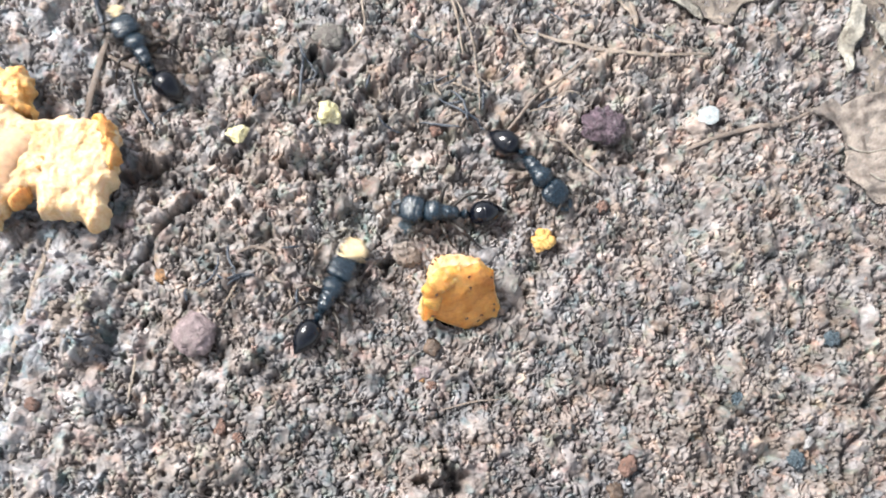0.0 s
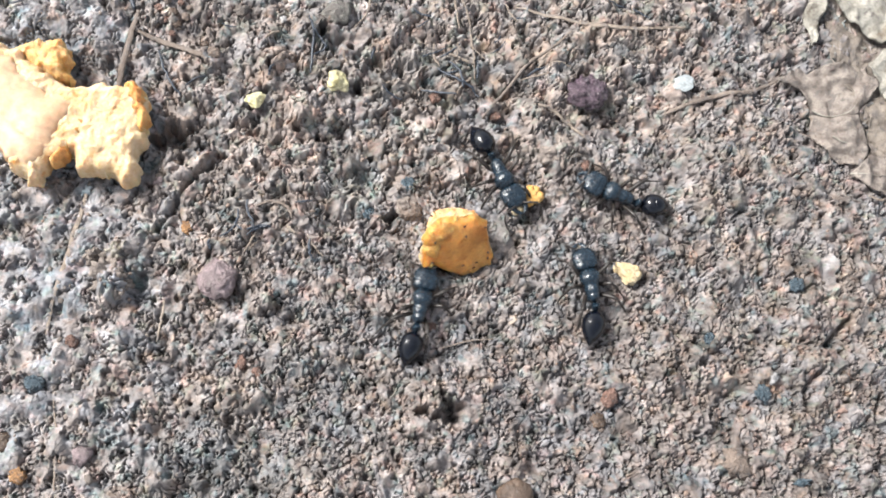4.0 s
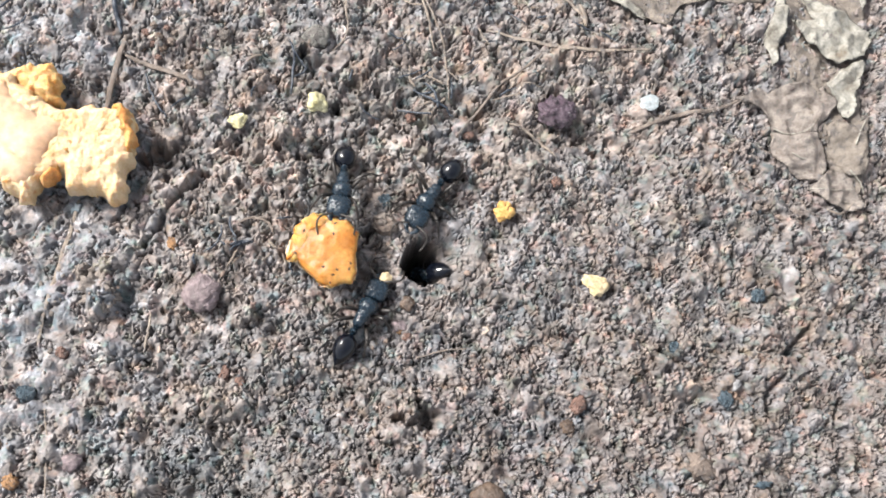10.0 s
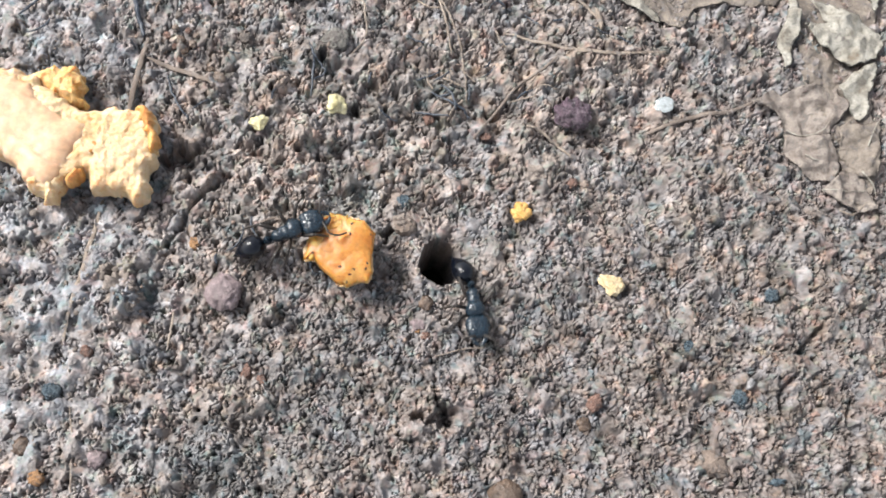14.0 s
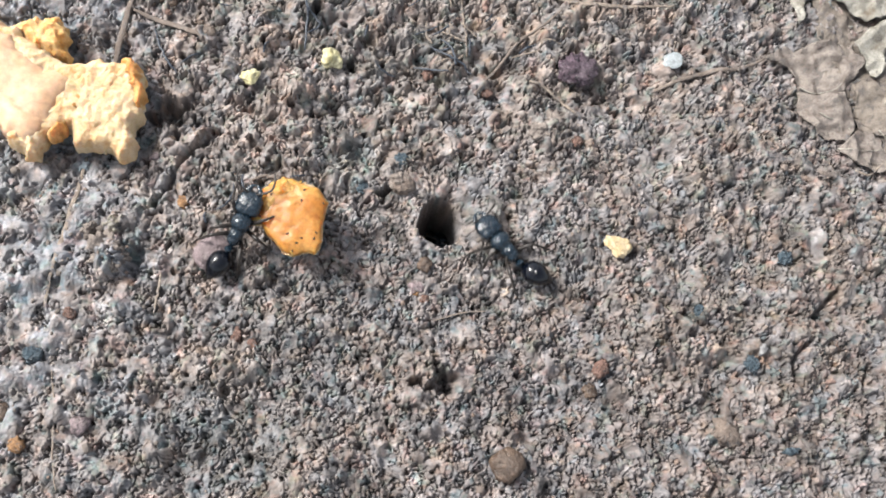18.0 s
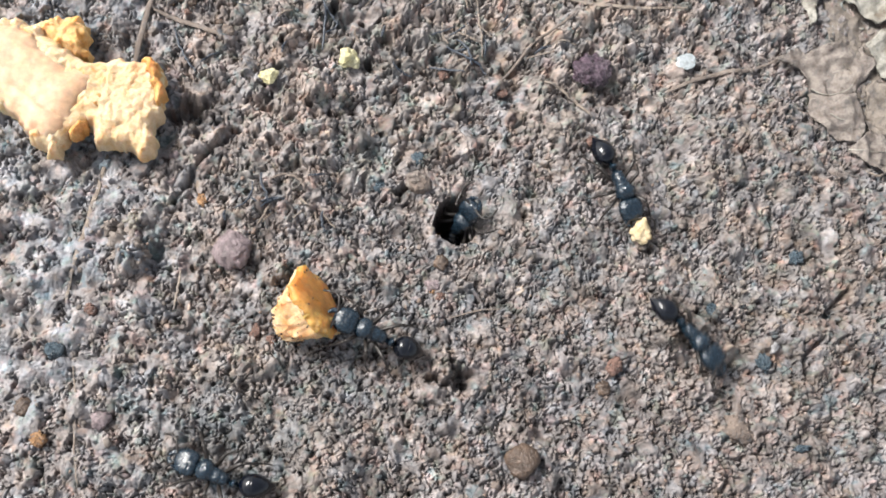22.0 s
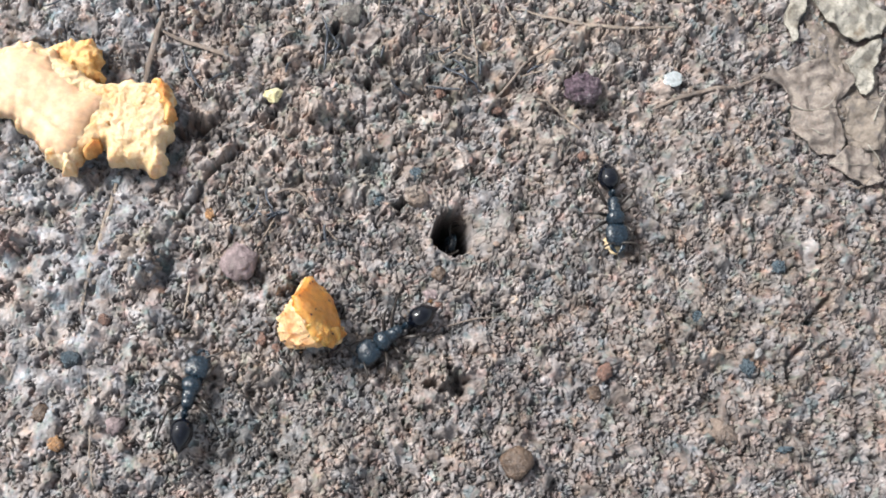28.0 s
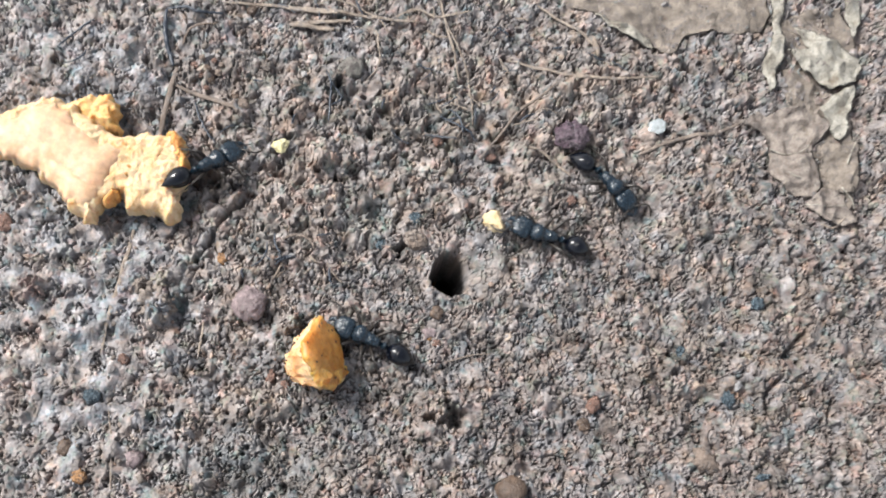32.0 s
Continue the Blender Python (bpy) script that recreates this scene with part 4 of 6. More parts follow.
def build_ant():
    """One ant, head towards +x, its origin on the ground under the thorax."""
    ant = thing("ant", "large black ant with a glossy abdomen and dull blue-black head", "ant", "ants round the nest hole")
    thorax = [(2.45, 0.3, 0.25, 1.95), (2.25, 0.62, 0.55, 2.0), (1.85, 0.95, 0.85, 2.08), (1.3, 1.08, 0.98, 2.16), (0.75, 0.98, 0.96, 2.18), (0.35, 0.8, 0.84, 2.1), (0.1, 0.74, 0.76, 2.05), (-0.25, 0.72, 0.78, 2.04), (-0.7, 0.7, 0.82, 2.04), (-0.95, 0.65, 0.77, 2.02), (-1.25, 0.62, 0.8, 2.0), (-1.7, 0.56, 0.76, 1.9), (-2.05, 0.32, 0.45, 1.7), (-2.25, 0.15, 0.2, 1.6)]
    part("thorax", mesh_of("thorax", *loft(thorax, 16, 0.8, 1.28), ANT_DULL), ant)
    node = [(-2.05, 0.15, 0.2, 1.6), (-2.35, 0.38, 0.6, 1.8), (-2.7, 0.46, 0.85, 1.95), (-3.0, 0.36, 0.6, 1.8), (-3.3, 0.18, 0.2, 1.6)]
    part("waist", mesh_of("waist", *loft(node, 12, 1.0, 1.2), ANT_DULL), ant)
    g = [(0, 0.2, 0.2, 0), (-0.22, 0.62, 0.6, 0.02), (-0.7, 1.08, 1.0, 0.1), (-1.35, 1.3, 1.2, 0.16), (-1.55, 1.28, 1.19, 0.16), (-1.75, 1.33, 1.25, 0.15), (-2.6, 1.22, 1.15, 0.08), (-3.45, 0.86, 0.84, -0.04), (-4.1, 0.42, 0.42, -0.16), (-4.55, 0.1, 0.1, -0.25), (-4.8, 0.04, 0.04, -0.28)]
    part("abdomen", mesh_of("abdomen", *loft(g, 20, 1.0, 1.16), ANT_GLOSS), ant, "glossy black abdomen", (-3.2, 0, 1.7))
    h = [(0.1, 0.35, 0.25, 0), (0.05, 0.75, 0.45, 0.02), (0.2, 1.04, 0.58, 0.05), (0.6, 1.2, 0.68, 0.08), (1.3, 1.26, 0.7, 0.06), (2.0, 1.22, 0.64, 0.0), (2.5, 1.08, 0.54, -0.08), (2.85, 0.86, 0.4, -0.14), (3.05, 0.5, 0.2, -0.2)]
    head = part("head", mesh_of("head", *loft(h, 20, 0.74, 1.3), ANT_DULL), ant, "", (2.25, 0, 2.0))
    for s in (1, -1):
        jaw = spline([(2.55, 0.74 * s, -0.22), (3.0, 0.8 * s, -0.3), (3.45, 0.62 * s, -0.38), (3.8, 0.3 * s, -0.44), (3.95, 0.06 * s, -0.48)], 4)
        part("mandible", mesh_of("mandible", *tube(jaw, [0.46 * (1 - 0.8 * (i / (len(jaw) - 1)) ** 1.3) for i in range(len(jaw))], 8, 0.6), ANT_DULL), head)
        eye = [(q[0] * 0.26 + 1.95, q[1] * 0.16 + 1.58 * s, q[2] * 0.2 + 0.32) for q in BALLS[2][0]]
        part("eye", mesh_of("eye", eye, BALLS[2][1], ANT_EYE), head)
        feeler = spline([(0, 0, 0), (0.35, 0.8 * s, 0.35), (0.75, 1.75 * s, 0.45), (1.3, 2.15 * s, 0.2), (2.0, 2.2 * s, -0.35), (2.9, 1.95 * s, -0.9)], 4)
        part("antenna", mesh_of("antenna", *tube(feeler, [0.15 if i < 9 else 0.125 for i in range(len(feeler))], 6), ANT_LEG), head, "", (2.75, 0.42 * s, 0.2))
        for which in HIPS:
            x, y, z = HIPS[which]
            knee = spline([(a, b * s, c) for a, b, c in KNEES[which]], 4)
            fat = [(0.2, 0.28, 0.25, 0.18)[min(i // 4, 3)] for i in range(len(knee))]
            leg = part("leg", mesh_of("leg", *tube(knee, fat, 7), ANT_LEG), ant, "", (x, y * s, z))
            leg["side"], leg["place"] = s, ("front", "middle", "hind").index(which)
            shin = spline([(a, b * s, c) for a, b, c in SHINS[which]], 4)
            thin = [0.21 - 0.12 * min(i / 11, 1) for i in range(len(shin))]
            part("shin", mesh_of("shin", *tube(shin, thin, 6), ANT_LEG), leg)
    return ant


FIRST = build_ant()
FIRST.scale = (0.95, 0.95, 0.95)
ANTS = [FIRST] + [copy_thing(FIRST, pose(0, 0, 0)) for _ in range(6)]


# ---- stones, twigs and leaves lying on the soil ----
def stone(name, label, mat, x, y, size, seed, rough=0.22, facet=0.0, sink=0.25, category="stone"):
    ob = new(name, lump(name, mat, size, seed, rough, 4 if size[0] > 2 else 3, facet))
    ob.location = (x * MM, y * MM, (ground(x, y) + size[2] * (1 - 2 * sink)) * MM)
    ob.rotation_euler = (0, 0, seed * 1.3)
    return tagged(ob, label, category)


stone("stone", "rounded grey-pink stone half set in soil", STONE_PINK, -29.6, -6.1, (2.15, 2.07, 1.68), 3, 0.17, 0.4, 0.32, "stone")
stone("stone", "brown rounded stone set in soil", STONE_BROWN, 6, -31.7, (2.00, 1.85, 1.50), 5, 0.196, 0.25, 0.25, "stone")
stone("stone", "light brown stone at the edge of the nest hole", RUST, -6.3, 3.3, (0.93, 1.04, 0.67), 9, 0.365, 1.225, 0.38, "stone")
stone("stone", "small dark blue-grey stone on soil", STONE_BLUE, -6.6, 6.8, (0.78, 0.73, 0.59), 11, 0.196, 0.85, 0.44, "stone")
stone("stone", "small red-brown stone lying on the soil", STONE_RED, 16.3, 9.9, (0.62, 0.57, 0.46), 13, 0.196, 0.85, 0.44, "stone")
stone("stone", "small slate-blue stone lying on the soil", STONE_BLUE, 37.5, -19.3, (0.78, 0.93, 0.63), 15, 0.274, 0.85, 0.44, "stone")
stone("stone", "small blue-grey stone lying on the soil", STONE_BLUE, 43.1, -5.3, (0.83, 0.73, 0.52), 17, 0.3, 0.85, 0.44, "stone")
stone("stone", "small pale quartz grain on soil", QUARTZ, 39, -17.2, (0.57, 0.67, 0.41), 19, 0.235, 0.85, 0.44, "stone")
stone("stone", "small amber stone on pale ground", STONE_AMBER, -51, -29.5, (0.78, 0.78, 0.63), 21, 0.3, 0.775, 0.44, "stone")
stone("stone", "flat rusty clay lump pressed into soil", RUST, 33.6, -27.9, (1.33, 1.56, 0.48), 25, 0.56, 1.15, 0.4, "stone")
stone("stone", "small pink-brown stone lying on the soil", STONE_PINK, -44.3, -27.1, (0.88, 0.88, 0.71), 27, 0.274, 0.775, 0.44, "stone")
stone("stone", "small reddish stone lying on the soil", STONE_RED, -46.4, -13.8, (0.57, 0.57, 0.46), 29, 0.235, 0.85, 0.44, "stone")
stone("stone", "small red-brown stone lying on the soil", STONE_RED, 18, -20, (0.67, 0.99, 0.42), 31, 0.3, 0.85, 0.44, "stone")
stone("stone", "small brown stone lying on the soil", STONE_BROWN, 16.6, -22.7, (0.78, 0.73, 0.46), 33, 0.3, 0.85, 0.44, "stone")
stone("stone", "dark wet stone on the soil", STONE_BLUE, -11.5, 3, (0.67, 0.62, 0.39), 37, 0.3, 0.85, 0.44, "stone")
stone("stone", "grey rounded stone among clods", STONE_GREY, -15.9, 29.4, (1.70, 1.63, 1.17), 39, 0.235, 0.25, 0.44, "stone")
stone("stone", "small tan stone lying on the soil", STONE_CLAY, -28.1, 29.8, (0.62, 0.62, 0.45), 41, 0.235, 0.85, 0.44, "stone")
stone("stone", "white glossy grain lying on the soil", QUARTZ, -22.9, 28.8, (0.26, 0.26, 0.21), 43, 0.17, 0.85, 0.44, "stone")
# Added lump: its dark blue colour stands for the shade beside the pale mound.
stone("stone", "dark blue-grey lump standing for shade beside a pale lump", STONE_BLUE, -50, -18.9, (0.93, 0.93, 0.59), 47, 0.43, 0.775, 0.44, "stone")
stone("stone", "dark stone on pale ground", STONE_BROWN, -53.3, -25.6, (1.04, 0.78, 0.42), 49, 0.365, 0.775, 0.44, "stone")
stone("stone", "small purple-red stone lying on the soil", STONE_RED, -46.2, -14, (0.57, 0.62, 0.41), 51, 0.235, 0.85, 0.44, "stone")
stone("stone", "small orange grain by the dark clod", STONE_AMBER, -41.9, -3.4, (0.47, 0.41, 0.34), 53, 0.3, 0.85, 0.44, "stone")
stone("stone", "rusty soil crumb lying on the soil", STONE_RED, -26.2, -0.2, (0.67, 0.52, 0.33), 55, 0.365, 0.925, 0.44, "stone")
stone("stone", "rust-brown crumb on soil", STONE_AMBER, -33.6, 0.3, (0.67, 0.52, 0.28), 57, 0.365, 0.925, 0.44, "stone")
stone("stone", "reddish soil crumb lying on the soil", STONE_RED, -26.6, -16.3, (0.78, 0.47, 0.21), 59, 0.365, 0.925, 0.44, "stone")
stone("stone", "reddish soil crumb lying on the soil", STONE_RED, -24.7, -17.2, (0.52, 0.52, 0.28), 61, 0.365, 0.925, 0.44, "stone")
stone("stone", "orange grain in soil", STONE_AMBER, -4.8, -10.4, (0.41, 0.41, 0.30), 63, 0.3, 0.85, 0.44, "stone")
stone("stone", "reddish grain in soil", STONE_RED, -3.7, -11.2, (0.47, 0.47, 0.34), 65, 0.3, 0.85, 0.44, "stone")
stone("stone", "dark bluish grain lying on the soil", STONE_BLUE, 31, -12.5, (0.62, 0.57, 0.36), 67, 0.365, 0.85, 0.44, "stone")
stone("stone", "glossy dark chip with a bright edge", STONE_BLUE, 41.5, -30.1, (0.36, 0.93, 0.26), 69, 0.43, 0.85, 0.44, "stone")
stone("stone", "pink-tan stone near the nest hole", STONE_PINK, -4.7, -9.8, (0.67, 0.78, 0.36), 93, 0.365, 0.85, 0.44, "stone")
stone("stone", "brown stone below the nest hole", STONE_BROWN, -3.8, -7.1, (0.78, 0.67, 0.36), 95, 0.365, 0.775, 0.44, "stone")
stone("stone", "small reddish grain lying on the soil", STONE_RED, 4.7, 16.4, (0.67, 0.41, 0.22), 97, 0.365, 0.85, 0.44, "stone")
stone("stone", "small dark red grain on soil", STONE_RED, -3.1, 19, (0.52, 0.67, 0.28), 99, 0.365, 0.85, 0.44, "stone")
stone("stone", "dark stone by the cake", STONE_BROWN, -35.3, 8.6, (0.41, 0.36, 0.29), 101, 0.3, 0.85, 0.44, "stone")
stone("stone", "pinkish grain by the cake", STONE_PINK, -37.2, 6.1, (0.57, 0.57, 0.41), 103, 0.3, 0.85, 0.44, "stone")
stone("stone", "rust-red stone at the edge of pale ground", STONE_RED, -63.1, 4.8, (1.04, 1.04, 0.56), 105, 0.365, 0.775, 0.44, "stone")
stone("stone", "brown stone on pale ground", STONE_BROWN, -30.6, 38.7, (0.67, 0.57, 0.41), 107, 0.3, 0.85, 0.44, "stone")
stone("stone", "tan round stone lying on the soil", STONE_CLAY, -28.2, 29.7, (0.57, 0.57, 0.41), 109, 0.3, 0.85, 0.44, "stone")


def dried_berry(x, y, rx, ry, rise, number, seed):
    """A wrinkled dome of many small knobs."""
    dice, base = random.Random(seed), ground(x, y)
    knobs = [(Vector((0, 0, 0)), 0.55 * rise)]
    for _ in range(number):
        a, up = dice.uniform(0, 2 * math.pi), dice.uniform(-0.1, 1)
        flat = math.sqrt(1 - up * up) * dice.uniform(0.75, 1)
        knobs.append((Vector((rx * flat * math.cos(a), ry * flat * math.sin(a), rise * up * dice.uniform(0.75, 1))), dice.uniform(0.35, 0.62)))
    verts, fc = knobbed(knobs, 5, seed, 0.1)
    tagged(new("dried_berry", mesh_of("dried_berry", [(x + p.x, y + p.y, base + 0.2 + p.z) for p in verts], fc, PURPLE)), "dark purple wrinkled lump, like a dried berry", "berry")


dried_berry(16.6, 19.6, 2.5, 2.0, 1.8, 150, 8)


def clod(label, x, y, rx, ry, rise, seed):
    """A crumbly dome of caked soil: grains packed over an uneven body."""
    v, fc = BALLS[5]
    off, base, verts = Vector((seed * 2.3, seed * 0.9, seed)), ground(x, y), []
    for q in v:
        p = Vector(q)
        w = p * 2.1 + Vector((noise.noise(p * 2 + off), noise.noise(p * 2 - off), 0)) * 0.4
        near = noise.voronoi(w * (rx / 1.9) + off)[0]
        d = 0.78 + 0.5 * noise.noise(p * 1.4 + off) + 0.6 * min(near[1] - near[0], 0.4) - 0.1 * near[0] + 0.12 * noise.noise(p * 7 + off)
        verts.append((x + p.x * d * rx, y + p.y * d * ry, base - 0.3 + p.z * d * rise))
    tagged(new("clod", mesh_of("clod", verts, fc, CLOD)), label, "clod", "clods of soil")


clod("rough brown clod of caked soil standing proud", -42.2, -6.3, 2.5, 2.4, 3.0, 31)
clod("small clod of caked soil by a larger one", -44.6, -3.4, 1.3, 1.1, 1.4, 32)
clod("crumbly clod of soil beside a thin straw", 12.6, 11.6, 2.7, 2.3, 1.5, 33)
clod("crumbly clod of soil at the rim of the nest hole", -6.6, 3.6, 1.5, 1.4, 1.6, 34)


def mica_flake(x, y):
    """A thin flat splinter with straight edges."""
    poly = ragged([(x - 1.3, y - 0.75), (x - 0.2, y - 1.25), (x + 1.0, y - 0.9), (x + 1.2, y + 0.6), (x + 0.2, y + 1.2), (x - 0.5, y + 0.8), (x - 1.35, y + 0.5)], 0.5, 0.3, 4)
    z = cover(x, y) + 0.1
    tagged(new("mica_flake", mesh_of("mica_flake", *slab(poly, 0.25, lambda a, b, e: z + 0.08 + 0.14 * (a - x), lambda a, b, e: z - 0.08 + 0.14 * (a - x)), MICA, False)), "bright white flake of mica lying flat", "mineral")


mica_flake(29.6, 21.4)


def strand(name, label, mat, pts, r, flat=0.7, lift=0.15, category="straw", taper=0.5):
    """A straw, twig or root that lies along the soil through points."""
    line = spline([(x, y, 0.0) for x, y in pts], 8)
    out = []
    for i, q in enumerate(line):
        near = [surface(q.x + a, q.y + b) for a in (-0.5, 0, 0.5) for b in (-0.5, 0, 0.5)]
        w = 0.45 * max(near) + 0.55 * (ground(q.x, q.y) + 0.1)
        bend = 0.18 * r * noise.noise(Vector((i * 0.7, q.x, 2))) / max(r, 0.15)
        out.append(Vector((q.x + bend, q.y + bend * 0.7, w + lift + r * flat * 0.6)))
    radii = [0.8 * r * (1 - taper * abs(2 * i / (len(out) - 1) - 1) ** 3) * (1 + 0.18 * noise.noise(Vector((i * 0.9, r * 50, 1)))) for i in range(len(out))]
    return tagged(new(name, mesh_of(name, *tube(out, radii, 8, flat), mat)), label, category)


strand("straw", "pale thin straw lying over the soil", STRAW, [(-3.4, 42.1), (-1.6, 36.6), (1, 30.3), (1.9, 24.9), (2, 21.1)], 0.16, 0.7, 0.15, "straw", 0.5)
strand("straw", "pale split straw lying over the soil", STRAW, [(-2.8, 42.1), (-2, 37.5), (-0.8, 32.5), (0.1, 27.7)], 0.22, 0.5, 0.15, "straw", 0.5)
strand("straw", "long tan straw half buried in soil", STRAW, [(7.5, 31.6), (12.8, 29.9), (18.7, 28.7), (24.8, 28.7), (30.5, 29.6)], 0.33, 0.5, -0.15, "straw", 0.5)
strand("straw", "curved tan straw lying on the soil", STRAW, [(12.5, 40.9), (16.5, 37.7), (19.9, 34.8), (21, 32)], 0.3, 0.6, 0.15, "straw", 0.5)
strand("twig", "thin brown twig lying on the soil", BARK, [(2.9, 15.9), (6, 19.7), (8.9, 23.3), (12.6, 25.9), (14.8, 28)], 0.26, 0.8, 0.2, "twig", 0.5)
strand("straw", "flat brown straw running under the cake", BARK, [(-41.1, 29), (-41.9, 25.3), (-42.7, 21.4), (-43.1, 18.4)], 0.5, 0.4, 0.1, "straw", 0.5)
strand("straw", "pale straw strip running under the cake", STRAW, [(-45.7, 6.1), (-46.6, 1.5), (-47.4, -3), (-48.5, -8), (-49.3, -13)], 0.38, 0.25, -0.3, "straw", 0.5)
strand("straw", "flat reddish straw lying on the soil", BARK, [(-41, 26.2), (-37.9, 25), (-34.2, 23.6), (-31.8, 22.5)], 0.45, 0.35, 0.05, "straw", 0.5)
strand("twig", "thin dark twig lying on the soil", ROOT, [(-38.2, 23.7), (-37.6, 21.5), (-36.4, 19.2), (-35.2, 17.5)], 0.22, 0.8, 0.15, "twig", 0.5)
strand("straw", "long pale straw along the soil", STRAW, [(-34.7, 39.7), (-28.6, 39.6), (-21.9, 39.1), (-14.3, 38.1), (-5.5, 37.2)], 0.34, 0.6, 0.15, "straw", 0.5)
strand("straw", "short pale straw lying on the soil", STRAW, [(-24.3, 36.6), (-21, 36.9), (-15.6, 37.2)], 0.4, 0.5, 0.15, "straw", 0.5)
strand("root", "thin curled rootlet lying on the soil", STRAW, [(-15.2, 36.1), (-12.3, 35.4), (-12, 33), (-11.8, 30), (-13.6, 27.4)], 0.16, 0.9, 0.4, "root", 0.5)
strand("twig", "dark thin twig on pale ground", ROOT, [(-57.8, 31.1), (-55.9, 33.5), (-53, 35.9)], 0.25, 0.8, 0.1, "twig", 0.5)
strand("root", "dark blue-grey rootlet lying on the soil", ROOT, [(-19.1, 20.8), (-18.9, 24.2), (-18.8, 26.6), (-19.5, 28.7)], 0.22, 0.9, 0.6, "root", 0.5)
strand("root", "dark blue-grey rootlet lying on the soil", ROOT, [(-18.8, 27), (-17.7, 25.5), (-17.4, 24.4), (-18.9, 23.2)], 0.2, 0.9, 0.6, "root", 0.5)
strand("root", "dark rootlet in soil", ROOT, [(-2.9, 22.4), (-0.4, 20.9), (1.3, 20.1), (2.5, 18.7)], 0.22, 0.9, 0.45, "root", 0.5)
strand("root", "dark rootlet in soil", ROOT, [(-5, 19.9), (-2.3, 19.3), (-0.4, 18.9)], 0.2, 0.9, 0.45, "root", 0.5)
strand("root", "dark rootlet in soil", ROOT, [(-1.5, 23.5), (-0, 21.9), (0.5, 19.7)], 0.2, 0.9, 0.45, "root", 0.5)
strand("straw", "pale thin straw arched over a hollow", STRAW, [(10, 17.6), (12, 16.9), (14.1, 15.6), (16.5, 13.2)], 0.26, 0.5, 0.2, "straw", 0.5)
strand("straw", "muddy brown stalk lying by the leaf", BARK, [(26.7, 17.2), (30.3, 18.6), (34, 19.9), (38, 20.6), (43.1, 23)], 0.4, 0.5, -0.05, "straw", 0.5)
strand("straw", "short tan straw end", STRAW, [(20.3, 35.6), (20.8, 33.9), (21, 32.2)], 0.42, 0.7, 0.2, "straw", 0.5)
strand("root", "dark glossy fibre lying on the soil", ROOT, [(19, 32.4), (20.6, 31.6), (22.2, 31.4)], 0.15, 0.9, 0.2, "root", 0.5)
strand("root", "dark glossy fibre lying on the soil", ROOT, [(23, 31.5), (24.1, 30.7), (25.1, 30)], 0.15, 0.9, 0.2, "root", 0.5)
strand("root", "dark insect-like bits of root on soil", ROOT, [(-27.8, 0.8), (-26.7, -0.3), (-24.6, 0.5), (-23.5, 0.2)], 0.18, 0.9, 0.2, "root", 0.5)
strand("root", "dark bits of root on soil", ROOT, [(-27.4, 2.6), (-27.5, 0.9), (-28.3, -0.4), (-29.5, -1.1)], 0.2, 0.9, 0.2, "root", 0.5)
strand("straw", "rusty straw bit lying on the soil", BARK, [(-25.3, 2.9), (-23.3, 3.6), (-21.4, 2.7), (-20.9, 1.5)], 0.25, 0.6, 0.2, "straw", 0.5)
strand("straw", "short pale straw bit", STRAW, [(-26.6, -2.9), (-25.8, -1.6), (-25.2, -0.4)], 0.18, 0.6, 0.3, "straw", 0.5)
strand("straw", "short pale straw lying on the soil", STRAW, [(-36.6, -13.6), (-36.2, -11.1), (-35.9, -8.5)], 0.2, 0.5, 0, "straw", 0.5)
strand("straw", "fine pale fibre on pale ground", STRAW, [(-48, -19.9), (-47.2, -25.2), (-47, -30.4), (-46.2, -34.8)], 0.14, 0.4, -0.2, "straw", 0.5)
strand("straw", "tan fibre under the hole", BARK, [(-2.5, -13.9), (1, -13), (4.1, -12.7)], 0.14, 0.6, 0, "straw", 0.5)
strand("straw", "thin straw stalk lying on the soil", STRAW, [(53.8, 6.9), (55.8, 6.4), (58.1, 8.2)], 0.2, 0.6, 0.2, "straw", 0.5)
strand("straw", "pale straw lying on the soil", STRAW, [(-9.3, 38.1), (-6.3, 39.2), (-2.9, 37.9), (1.8, 38.6)], 0.25, 0.6, 0.2, "straw", 0.5)
strand("straw", "pale straw lying on the soil", STRAW, [(-21.1, 40), (-17.7, 40.6), (-12.6, 38.2), (-10.1, 35.3)], 0.2, 0.6, 0.2, "straw", 0.5)


def rootlets(x0, y0, x1, y1, number, seed):
    """Short dark and pale fibres strewn over a stretch of soil."""
    dice = random.Random(seed)
    for _ in range(number):
        x, y, a = dice.uniform(x0, x1), dice.uniform(y0, y1), dice.uniform(0, math.pi)
        long, bend = dice.uniform(1.2, 3.6), dice.uniform(-0.5, 0.5)
        pts = [(x + long * u * math.cos(a + bend * u), y + long * u * math.sin(a + bend * u)) for u in (-0.5, -0.17, 0.17, 0.5)]
        dark = dice.random() < 0.6
        strand("root", "thin dark rootlet tangled in the soil" if dark else "thin pale fibre lying on the soil", ROOT if dark else STRAW, pts, dice.uniform(0.12, 0.22), 0.9, 0.28, "root")


rootlets(-36.8, 18.5, 16.7, 41, 34, 4)
rootlets(-30.9, -2.6, -18.2, 4.5, 12, 9)
rootlets(-4.3, 19.3, 2.5, 25.9, 14, 21)


